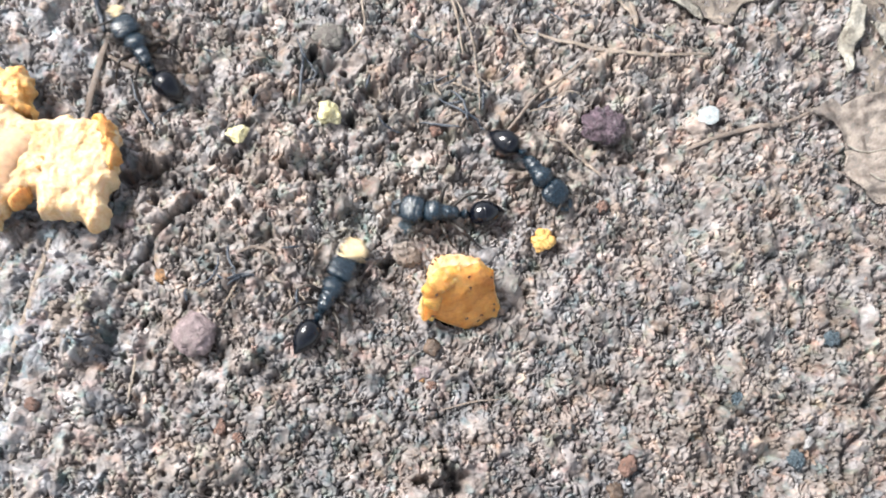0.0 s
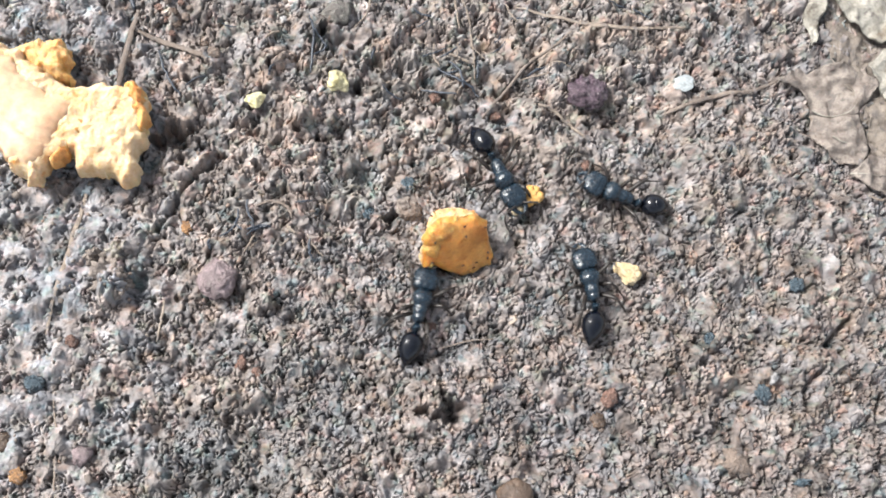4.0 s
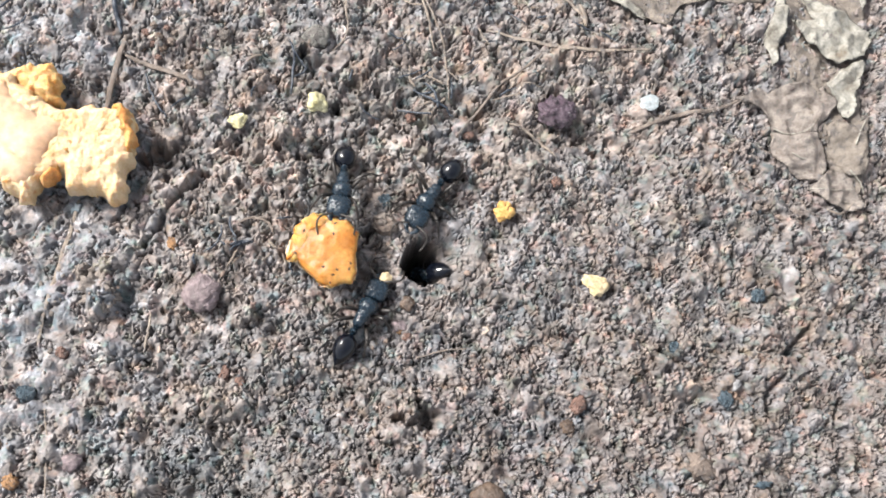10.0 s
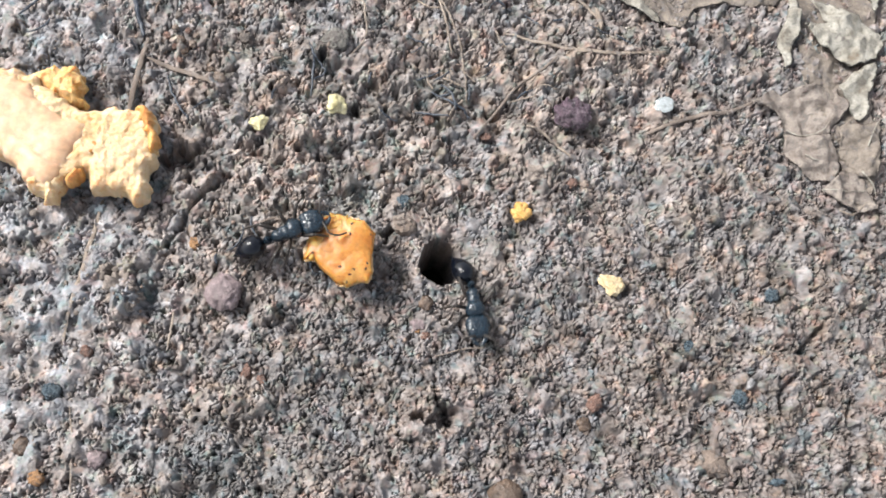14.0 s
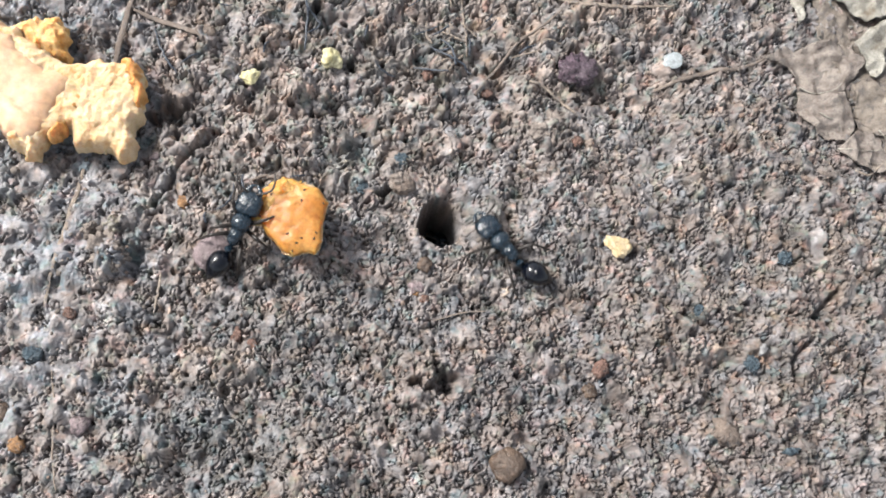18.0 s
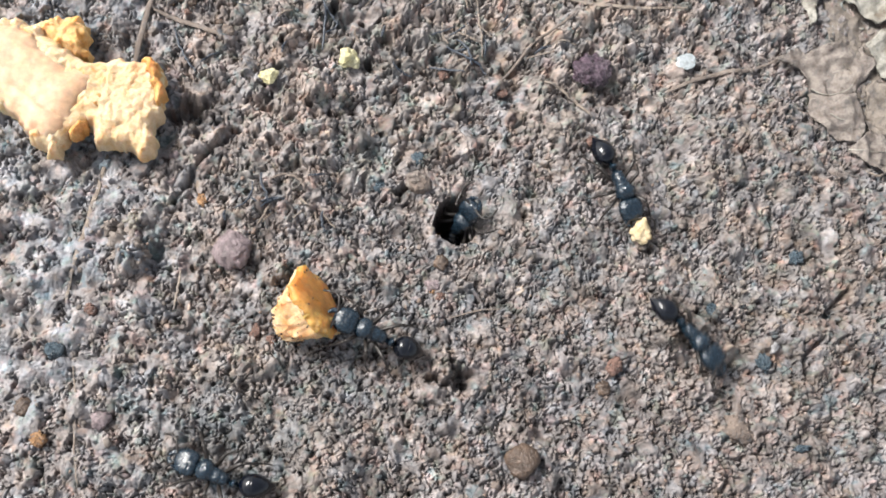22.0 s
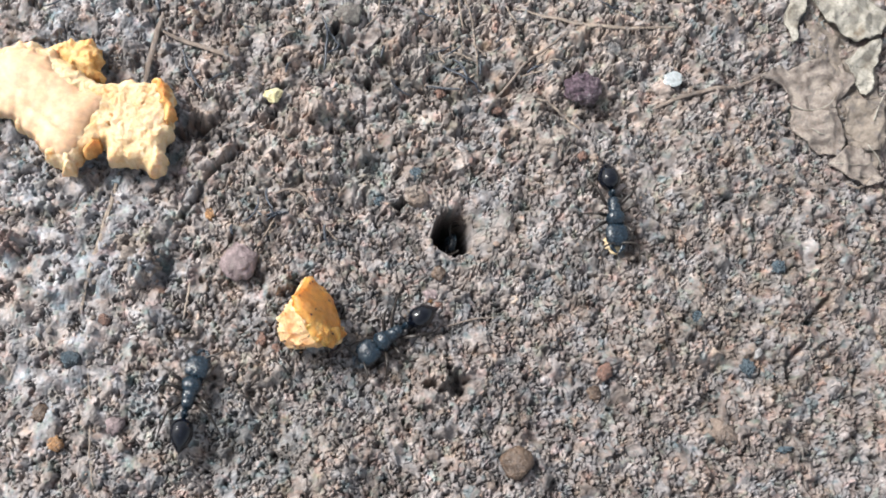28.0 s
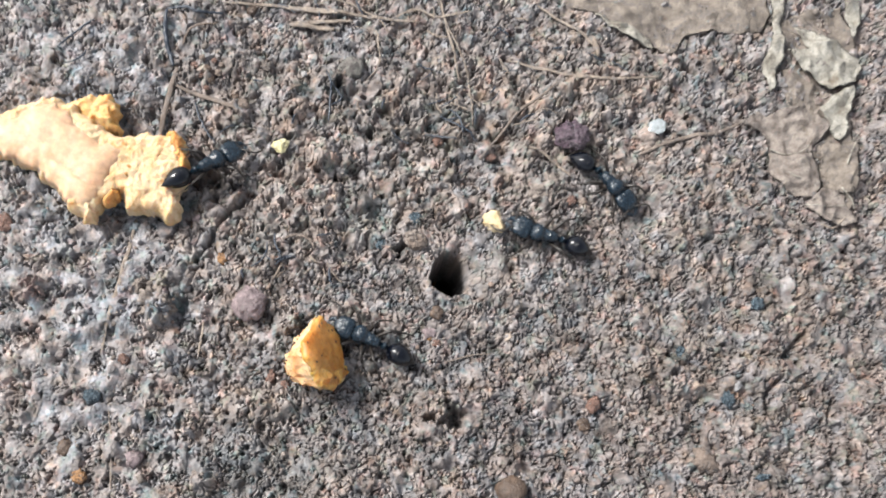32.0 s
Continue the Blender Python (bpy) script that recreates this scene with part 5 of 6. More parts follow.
def leaf(name, label, blades, veins=()):
    """A dead leaf of one or more blades: part name, material, outline, lift, fold height."""
    whole = thing(name, label, "leaf")
    for k, (piece, mat, outline, lift, fold, words) in enumerate(blades):
        poly = ragged(outline, 0.7, 0.35, k + 2)

        def top(x, y, e, lift=lift, fold=fold, k=k):
            crease = 1 - min(abs(wave(x, y, 4.5, k + 9)) * 5, 1)
            curl = 0.9 * max(0.0, 1 - e / 0.9) ** 2 * wave(x, y, 3.0, k + 20)
            return drape(x, y) + lift + curl + 1.4 * fold * (1.1 * wave(x, y, 5.0, k + 1) + 0.8 * abs(wave(x, y, 2.8, k + 5)) + 0.8 * crease + 0.5 * abs(wave(x, y, 1.3, k + 3)) + 0.22 * abs(wave(x, y, 0.7, k)))

        def under(x, y, e, top=top):
            return top(x, y, e) - 0.11

        part(piece, mesh_of(piece, *slab(poly, 0.24, top, under), mat), whole, words)
    # Raised veins run over the blades.
    for pts, r in veins:
        line = [Vector((q.x, q.y, drape(q.x, q.y) + 0.75)) for q in spline([(x, y, 0) for x, y in pts], 8)]
        part("vein", mesh_of("vein", *tube(line, [r * (1 - 0.6 * i / len(line)) for i in range(len(line))], 6), BEIGE_LEAF), whole, "raised pale leaf vein")
    return whole


leaf(
    "muddy_leaf",
    "mud-covered brown dead leaf lying flat on the soil",
    [
        ("blade", OCHRE_LEAF, [*[(17.3, 41.3), (23.3, 37.8), (27.5, 35.5), (32.7, 33.1), (34.1, 34.6), (35.1, 36.7), (39.2, 37.4), (43.6, 37), (47.5, 37.9), (49.5, 40.9)], (48, 44.4), (32, 47), (15.5, 47)], -0.1, 0.22, "mud-smeared blade"),
        ("curled_edge", BEIGE_LEAF, [*[(48.7, 44.2), (51.3, 43.8), (50.5, 39), (49.7, 33.3), (48.5, 28.6), (47.4, 26.9), (47, 32.1), (48.6, 36.9), (49.4, 39.9)]], 0.7, 0.4, "pale curled leaf edge"),
        ("torn_edge", BEIGE_LEAF, [(19.9, 40.2), (23.7, 38.2), (27.6, 37.4), (29.7, 35.8), (30.1, 34.1), (32.7, 33), (27.5, 35.1), (23.2, 37.2)], 0.25, 0.2, "pale torn edge"),
    ],
    [],
)
leaf(
    "dead_leaf",
    "torn dry beige dead leaf, crumpled on the soil",
    [
        ("fold", OCHRE_LEAF, [(50.5, 40), (54.9, 41.6), (60.5, 42.3), (62.5, 37.6), (61.9, 30), (60.1, 20.7), (60.4, 15.3), (59, 7.8), (56, 8.3), (54.5, 15.2), (53.7, 20.5), (50.2, 25.9), (49.9, 33.3)], -0.3, 0.3, "brown muddy fold"),
        ("blade", BEIGE_LEAF, [(52, 38.3), (55.4, 37.9), (58, 36.4), (60.4, 34.8), (62.5, 33.6), (62.4, 31.7), (61.2, 29.4), (57.1, 28), (54.8, 29.6), (51.8, 32.6), (50.7, 34.1), (54.2, 34.6)], 0.7, 0.5, "pale cream blade"),
        ("lobe", BEIGE_LEAF, [(61.3, 29.4), (61.3, 28.1), (60, 24.4), (59.1, 21), (57.5, 19.7), (56.6, 22.3), (55.2, 25), (57.6, 27.4)], 0.5, 0.45, "pale greenish lobe"),
        ("shoulder", PINK_LEAF, [(46.1, 24.9), (47.5, 24.4), (50.6, 25.4), (55.2, 25), (56.7, 22.3), (54.7, 19.7), (53.5, 18.2), (50.1, 17.6), (47.6, 18.9), (46.4, 21.6), (42.4, 22.8)], -0.05, 0.5, "grey-brown crumpled shoulder"),
        ("tail", PINK_LEAF, [(47.4, 19), (49.9, 17.7), (53.5, 18.3), (54.8, 16.1), (54.3, 12.5), (53.3, 11.1), (50.4, 11.4), (48.3, 13.3), (47.2, 15.9)], 0.1, 0.5, "rounded grey-pink strip"),
        ("tail", PINK_LEAF, [(53.3, 11.1), (54.9, 13), (58.1, 11.3), (59.5, 9.1), (59.5, 7.3), (57.6, 6.8), (55, 7.2), (51.4, 9.8)], 0.1, 0.45, "pale pointed leaf tip"),
        ("side_lobe", OCHRE_LEAF, [(55, 19.2), (56.3, 20.2), (58, 19.4), (60.9, 20.3), (60.4, 15.3), (59.5, 11.7), (57.3, 12), (55.4, 14.1), (54.8, 16.1)], 0.2, 0.5, "brown crumpled side lobe"),
        ("curled_tip", BEIGE_LEAF, [(60.5, 44), (63.8, 44.2), (63.2, 39.5), (61.8, 36.4), (61.4, 37.9), (61.2, 40.9)], 0.5, 0.4, "pale curled tip"),
    ],
    [([(50.7, 34.1), (54.1, 33.8), (57.6, 32.7), (61.5, 31.1)], 0.1), ([(47.5, 18.8), (49.5, 17.9), (52.2, 18.5), (53.8, 20.1)], 0.12), ([(49.7, 15.1), (51.3, 14.2), (53.2, 15.1), (53.7, 12)], 0.1), ([(51.8, 10), (54.8, 9.7), (57.9, 9.9)], 0.1), ([(57.5, 12.6), (58.9, 10.7), (59.3, 9.2)], 0.14), ([(58.6, 16.2), (59.3, 18), (60.3, 19.8)], 0.14)],
)

# Details on the pale ground behind the cake.
strand("root", "dark stem lying beside a straw", ROOT, [(-42.7, 37.4), (-42.8, 34.5), (-42.4, 31.9), (-41.5, 29.1)], 0.42, 0.8, 0.2, "root", 0.4)
strand("root", "dark root lying across the soil", ROOT, [(-42.7, 37.6), (-39.9, 37.9), (-38.3, 37.2), (-34.6, 37.6)], 0.3, 0.8, 0.2, "root", 0.4)
strand("straw", "curved rusty fibre lying on the soil", RUST, [(-40.3, 32.4), (-39.6, 34.2), (-38, 35.2), (-35.4, 35.5)], 0.26, 0.8, 0.3, "straw", 0.5)
strand("straw", "thick pinkish straw lying on the soil", STRAW, [(-25, 36.3), (-22.3, 36.2), (-18.4, 35.8)], 0.5, 0.5, 0.2, "straw", 0.4)
strand("straw", "flat pale straw lying on the soil", STRAW, [(-26, 39.4), (-22.7, 38.9), (-17.7, 38.2)], 0.45, 0.5, 0.2, "straw", 0.4)
strand("root", "arched dark rootlet on pale ground", ROOT, [(-56.8, 28.6), (-55.4, 29), (-54.3, 29.9), (-53.8, 31)], 0.18, 0.8, 0.2, "root", 0.4)
for n, (gx, gy, gr) in enumerate([(-38.4, 29.2, 0.5), (-37.4, 30.3, 0.45), (-36.7, 28.7, 0.55), (-35.7, 29.9, 0.4), (-35.1, 28.2, 0.5), (-36.1, 27.2, 0.45), (-37.5, 27.8, 0.4), (-34.6, 29.3, 0.4), (-38.7, 27.2, 0.4), (-36.7, 26.1, 0.4), (-31.4, 23.5, 0.8), (-32.4, 24.5, 0.5), (-28.1, 29.5, 0.7), (-22.7, 28.6, 0.4)]):
    stone("stone", "small red-brown grain among pale straws", (STONE_RED, RUST, STONE_BROWN)[n % 3] if n < 12 else (STONE_CLAY, QUARTZ)[n - 12], gx, gy, (gr, gr * 0.85, gr * 0.7), 121 + n, 0.3, 0.6, 0.25, "stone")


def build_grit():
    """Loose grains too many to count, scattered over the soil."""
    v1, f1 = BALLS[1]
    base_v = np.array(v1)
    verts, faces = [], []
    for k in range(1300):
        x, y = pick.uniform(-66, 68), pick.uniform(-36, 46)
        if hole_distance(x, y) < 4:
            continue
        r = min(max(pick.lognormvariate(math.log(0.27), 0.4), 0.14), 0.7)
        turn = np.array(Euler((pick.uniform(0, 6), pick.uniform(0, 6), pick.uniform(0, 6))).to_matrix())
        shape = base_v * np.array([1, pick.uniform(0.6, 1), pick.uniform(0.55, 0.9)]) * (1 + rng.normal(0, 0.16, (len(base_v), 1)))
        b = len(verts)
        verts += ((shape @ turn.T) * r + np.array([x, y, surface(x, y) + r * 0.1])).tolist()
        faces += [tuple(i + b for i in g) for g in f1]
    tagged(new("grit", mesh_of("grit", verts, faces, GRIT)), "loose soil grains and grit scattered over the ground", "grit", kind="stuff")


build_grit()

# ---- what moves ----
# Seconds, then the jaws' and the abdomen tip's place in mm; heights count from a standing ant's body.
ROWS_A = [
    (0, 11.5, 9.3, 0, 4.1, 19.0, 0),
    (0.2, 10.5, 9.2, 0, 10.2, 20.2, 0),
    (0.5, 8.7, 2.2, 0, 14.8, 13.5, 0),
    (0.7, 6.4, -0.2, 0, 16.2, 9.9, 0),
    (1, 4.6, 3.0, 0, 16.5, 6.4, 0),
    (1.2, 3.4, 2.8, 0, 16.9, 3.3, 0),
    (1.5, 2.7, 5.0, 0, 16.3, 3.5, 0),
    (2, 4.3, -1.8, 0, 18.8, 1.8, 0),
    (2.5, 3.1, 2.7, 0, 16.4, -3.3, 0),
    (3, 6.5, 2.7, 0, 16.7, -5.8, 0),
    (3.5, 19.5, -0.2, 0, 12.9, -10.5, 0),
    (4.5, 12.2, -6.5, 0, 19.2, -12.1, 0),
    (5.5, -0.8, -3.8, 0, 13.9, -4.4, 0),
    (6, -2.1, -8.3, 0, 12.2, -5.5, 0),
    (6.5, -6.5, -4.5, 0, 1.5, -13.4, 0),
    (7, -8.7, 1.1, 0, -6.4, -10.9, 0),
    (7.5, -1.1, 6.6, 0, -13.9, 3.8, 0),
    (8, 1.2, 3.5, 0, -6.8, 12.3, 0),
    (8.5, 2.0, -0.7, 0, 5.1, 11.7, 0),
    (9, 2.2, 3.2, 0, 5.2, 14.5, 0),
    (9.5, -0.8, 1.7, 0, 7.6, 11.2, 0),
    (10, -3.8, 2.5, 0, 3.2, 12.7, 0),
    (10.5, -4.8, 2.6, 0, 2.1, 12.7, 0),
    (11, -4.8, 3.2, 0, 2.1, 12.7, 0),
    (11.5, -3.6, 1.5, -2, 2.2, 11.3, 0),
    (11.8, -2.5, -2.3, -8, -0.0, 0.7, 0),
    (12.1, -1.5, -1.3, -16, -1.0, 0.2, -5),
    (12.6, -9.5, 1.7, -23, 0.5, -0.3, -23),
    (13.8, -4.5, 2.7, -23, -13.5, 0.7, -23),
    (14.4, -1.5, -1.3, -7, -2.5, -2.3, -17),
    (15, 2.5, 0.7, 0, -2.0, -2.3, -7),
    (15.5, 7.6, 4.7, 0, -0.5, -0.7, -3),
    (16, 7.9, 5.2, 0, -1.0, -0.0, -3),
    (16.5, 1.9, 1.9, -1, -2.0, -2.3, -9),
    (16.8, -1.5, -1.3, -9, -2.0, -2.3, -18),
    (17.3, -4.5, 2.7, -23, -13.5, 0.7, -23),
    (18.9, -4.5, 2.7, -23, -13.5, 0.7, -23),
    (19.3, -1.5, -1.3, -7, -2.5, -2.3, -17),
    (19.5, -0.3, -0.7, -3, -2.0, -2.3, -12),
    (20, 7.5, -13.8, 0, 1.8, -4.2, 0),
    (20.5, 5.1, -14.0, 0, 3.0, -4.1, 0),
    (21, 13.1, -8.1, 0, 2.3, -3.5, 0),
    (21.5, 13.5, -7.8, 0, 2.8, -3.4, 0),
    (22, 32.2, -20.2, 0, 23.0, -11.3, 0),
    (22.5, 22.5, -39.6, 0, 24.2, -28.8, 0),
    (23, 16.3, -37.4, 0, 23.4, -30.0, 0),
    (23.5, -4.3, -35.0, 0, 12.3, -34.3, 0),
    (24, -28.2, -30.5, 0, -18.3, -35.2, 0),
    (24.5, -39.6, -41.7, 0, -28.9, -44.4, 0),
    (25.5, -64.5, -49.6, 0, -53.3, -49.8, 0),
    (32, -71.0, -46.5, 0, -58.7, -46.7, 0),
]
ROWS_B = [
    (0, -8.4, 8.4, 0, 4.8, 7.8, 0),
    (0.2, -8.9, 13.9, 0, 4.6, 8.2, 0),
    (0.5, -4.9, 7.0, 0, 4.4, 10.4, 0),
    (0.7, -6.3, 6.0, 0, 3.3, 12.4, 0),
    (1, -10.5, 0.4, 0, -5.1, 10.8, 0),
    (1.2, -10.7, -2.3, 0, -6.7, 10.3, 0),
    (1.5, -8.4, -3.6, 0, -13.3, 7.6, 0),
    (2, -3.4, -7.7, 0, -13.4, -0.9, 0),
    (2.5, 2.4, -3.7, 0, -9.4, -8.6, 0),
    (3, 2.0, -3.0, 0, -7.8, -11.7, 0),
    (3.5, 3.6, -4.1, 0, -2.5, -15.0, 0),
    (4.5, -11.0, -4.3, 0, -11.9, -16.0, 0),
    (5.5, -6.2, 7.1, 0, -14.1, -0.6, 0),
    (6, 5.8, 8.2, 0, -8.1, 8.9, 0),
    (6.5, 6.3, 2.8, 0, -3.3, 9.3, 0),
    (7, 7.5, -3.8, 0, 5.4, 7.6, 0),
    (7.5, 8.0, -6.9, 0, 2.8, 2.5, 0),
    (8, 2.5, -7.9, 0, 11.3, 1.0, 0),
    (8.5, -0.7, -5.0, 0, 10.5, -2.8, 0),
    (9, -2.0, -2.1, -1, -1.6, -9.1, 0),
    (9.5, -1.5, -0.3, -5, 3.4, -4.0, 0),
    (10, -2.0, -0.8, -13, -0.0, -2.8, -3),
    (10.5, 6.5, 2.7, -23, -2.5, -0.3, -23),
    (12.8, -4.5, -5.3, -23, -13.5, -3.3, -23),
    (13.2, -1.5, -1.3, -9, -2.5, -2.3, -18),
    (13.5, 4.2, 0.6, 0, -2.0, -2.3, -4),
    (14.2, 0.9, -13.9, 0, 4.0, -1.9, 0),
    (15, -3.3, -28.9, 0, -1.3, -16.9, 0),
    (15.5, -4.7, -41.5, 0, -4.1, -29.8, 0),
    (16, -3.5, -53.9, 0, -3.9, -43.1, 0),
    (23.5, 8.0, -51.2, 0, 3.5, -61.4, 0),
    (24.2, 21.8, -37.9, 0, 11.6, -44.6, 0),
    (24.5, 29.2, -28.9, 0, 16.8, -36.7, 0),
    (25, 39.8, -41.3, 0, 31.7, -31.4, 0),
    (26, 54.9, -54.3, 0, 47.0, -44.6, 0),
    (32, 61.0, -51.9, 0, 52.5, -41.3, 0),
]
ROWS_C = [
    (0, -13.0, 3.0, 0, -18.2, -8.1, 0),
    (0.2, -19.1, 7.9, 0, -18.4, -4.8, 0),
    (0.5, -10.4, 19.7, 0, -18.0, 9.2, 0),
    (0.7, -3.3, 21.3, 0, -15.2, 14.8, 0),
    (1, 5.0, 14.8, 0, -5.2, 22.2, 0),
    (1.2, 6.5, 9.2, 0, 2.2, 20.6, 0),
    (1.5, 6.1, 10.7, 0, 4.5, 21.4, 0),
    (2, 17.0, 15.4, 0, 7.9, 23.1, 0),
    (2.5, 22.4, -4.9, 0, 23.4, 8.2, 0),
    (3, 19.0, -3.4, 0, 28.3, 4.8, 0),
    (3.5, 10.5, 1.8, 0, 24.9, 8.0, 0),
    (4.5, 21.0, 11.7, 0, 27.1, -0.3, 0),
    (5.5, 28.9, 10.0, 0, 25.7, -3.5, 0),
    (6, 28.1, 10.4, 0, 29.0, -2.5, 0),
    (6.5, 16.7, 11.1, 0, 31.3, 11.4, 0),
    (7, 20.5, 24.6, 0, 24.3, 12.9, 0),
    (7.5, 22.1, 26.7, 0, 23.8, 12.9, 0),
    (8, 16.4, 28.2, 0, 24.5, 17.7, 0),
    (8.5, 13.6, 40.4, 0, 16.4, 30.3, 0),
    (9.3, 2.2, 60.6, 0, 8.4, 48.4, 0),
    (9.8, -6.7, 55.5, 0, -3.4, 68.7, 0),
    (10.5, -2.0, 41.9, 0, -4.4, 57.6, 0),
    (11, 4.1, 18.1, 0, -0.3, 31.7, 0),
    (11.5, 15.0, 10.9, 0, 7.2, 23.1, 0),
    (12, 9.6, 0.6, 0, 16.3, 11.2, 0),
    (12.5, -2.7, -1.6, -3, 9.6, -1.1, 0.5),
    (12.8, -2.5, -1.3, -13, -0.0, -1.3, -4),
    (13.2, -10.5, -5.3, -23, 0.5, -2.3, -23),
    (13.9, -3.5, -6.3, -23, -11.5, -9.3, -23),
    (14.3, -1.5, -1.3, -8, -2.5, -2.3, -17),
    (14.8, 5.5, -1.3, 0, -1.0, -1.3, -4),
    (15.5, 36.2, -0.8, 0, 22.6, -1.4, 0),
    (16, 25.7, -20.0, 0, 28.8, -6.7, 0),
    (16.5, 25.2, -22.4, 0, 28.3, -9.5, 0),
    (17, 24.9, -22.0, 0, 28.0, -10.1, 0),
    (17.5, 7.7, -13.9, 0, 21.7, -14.2, 0),
    (18, 2.7, -1.2, 0, 11.0, -10.5, 0),
    (18.5, 10.9, 4.2, 0, 9.9, -7.9, 0),
    (19, 16.0, 4.1, 0, 9.0, -7.0, 0),
    (19.5, 22.9, -3.6, 0, 9.4, -5.4, 0),
    (20, 30.3, -9.3, 0, 18.6, -2.6, 0),
    (20.5, 14.6, -14.7, 0, 21.1, -4.7, 0),
    (21, 9.2, -25.4, 0, 18.1, -18.0, 0),
    (21.5, -11.4, -32.3, 0, 2.4, -27.4, 0),
    (22, -35.0, -31.5, 0, -24.7, -36.4, 0),
    (22.5, -26.6, -22.2, 0, -33.3, -31.2, 0),
    (23, -26.3, -19.0, 0, -32.5, -29.2, 0),
    (23.5, -26.1, -16.2, 0, -32.4, -24.9, 0),
    (24, -25.7, -14.8, 0, -34.5, -22.5, 0),
    (24.5, -26.2, -13.1, 0, -36.5, -20.2, 0),
    (26.5, -25.6, -12.8, 0.6, -36.0, -20.0, 0),
    (27, -29.6, -15.4, 0, -37.6, -24.1, 0),
    (27.5, -37.5, -17.6, 0, -35.8, -30.5, 0),
    (28, -33.8, -17.5, 0, -36.6, -31.0, 0),
    (28.5, -25.6, -18.7, 0, -34.1, -26.1, 0),
    (29, -23.5, -15.9, 3.9, -34.1, -21.6, 0),
    (29.5, -24.0, -14.1, 4.2, -33.5, -20.3, 0),
    (29.7, -22.6, -15.8, 4.2, -33.6, -18.6, 0),
    (30, -22.1, -25.6, 0, -28.7, -14.5, 0),
    (30.2, -21.0, -32.3, 0, -24.6, -19.9, 0),
    (30.5, -6.8, -21.8, 0, -18.6, -26.6, 0),
    (30.8, -1.7, -4.6, 0, -6.7, -12.2, 0),
    (31, -9.6, -6.6, 0, -9.3, -19.4, 0),
    (31.5, -18.7, -8.5, 0, -7.2, -15.2, 0),
    (32, -19.4, -8.2, 0, -6.1, -14.7, 0),
]
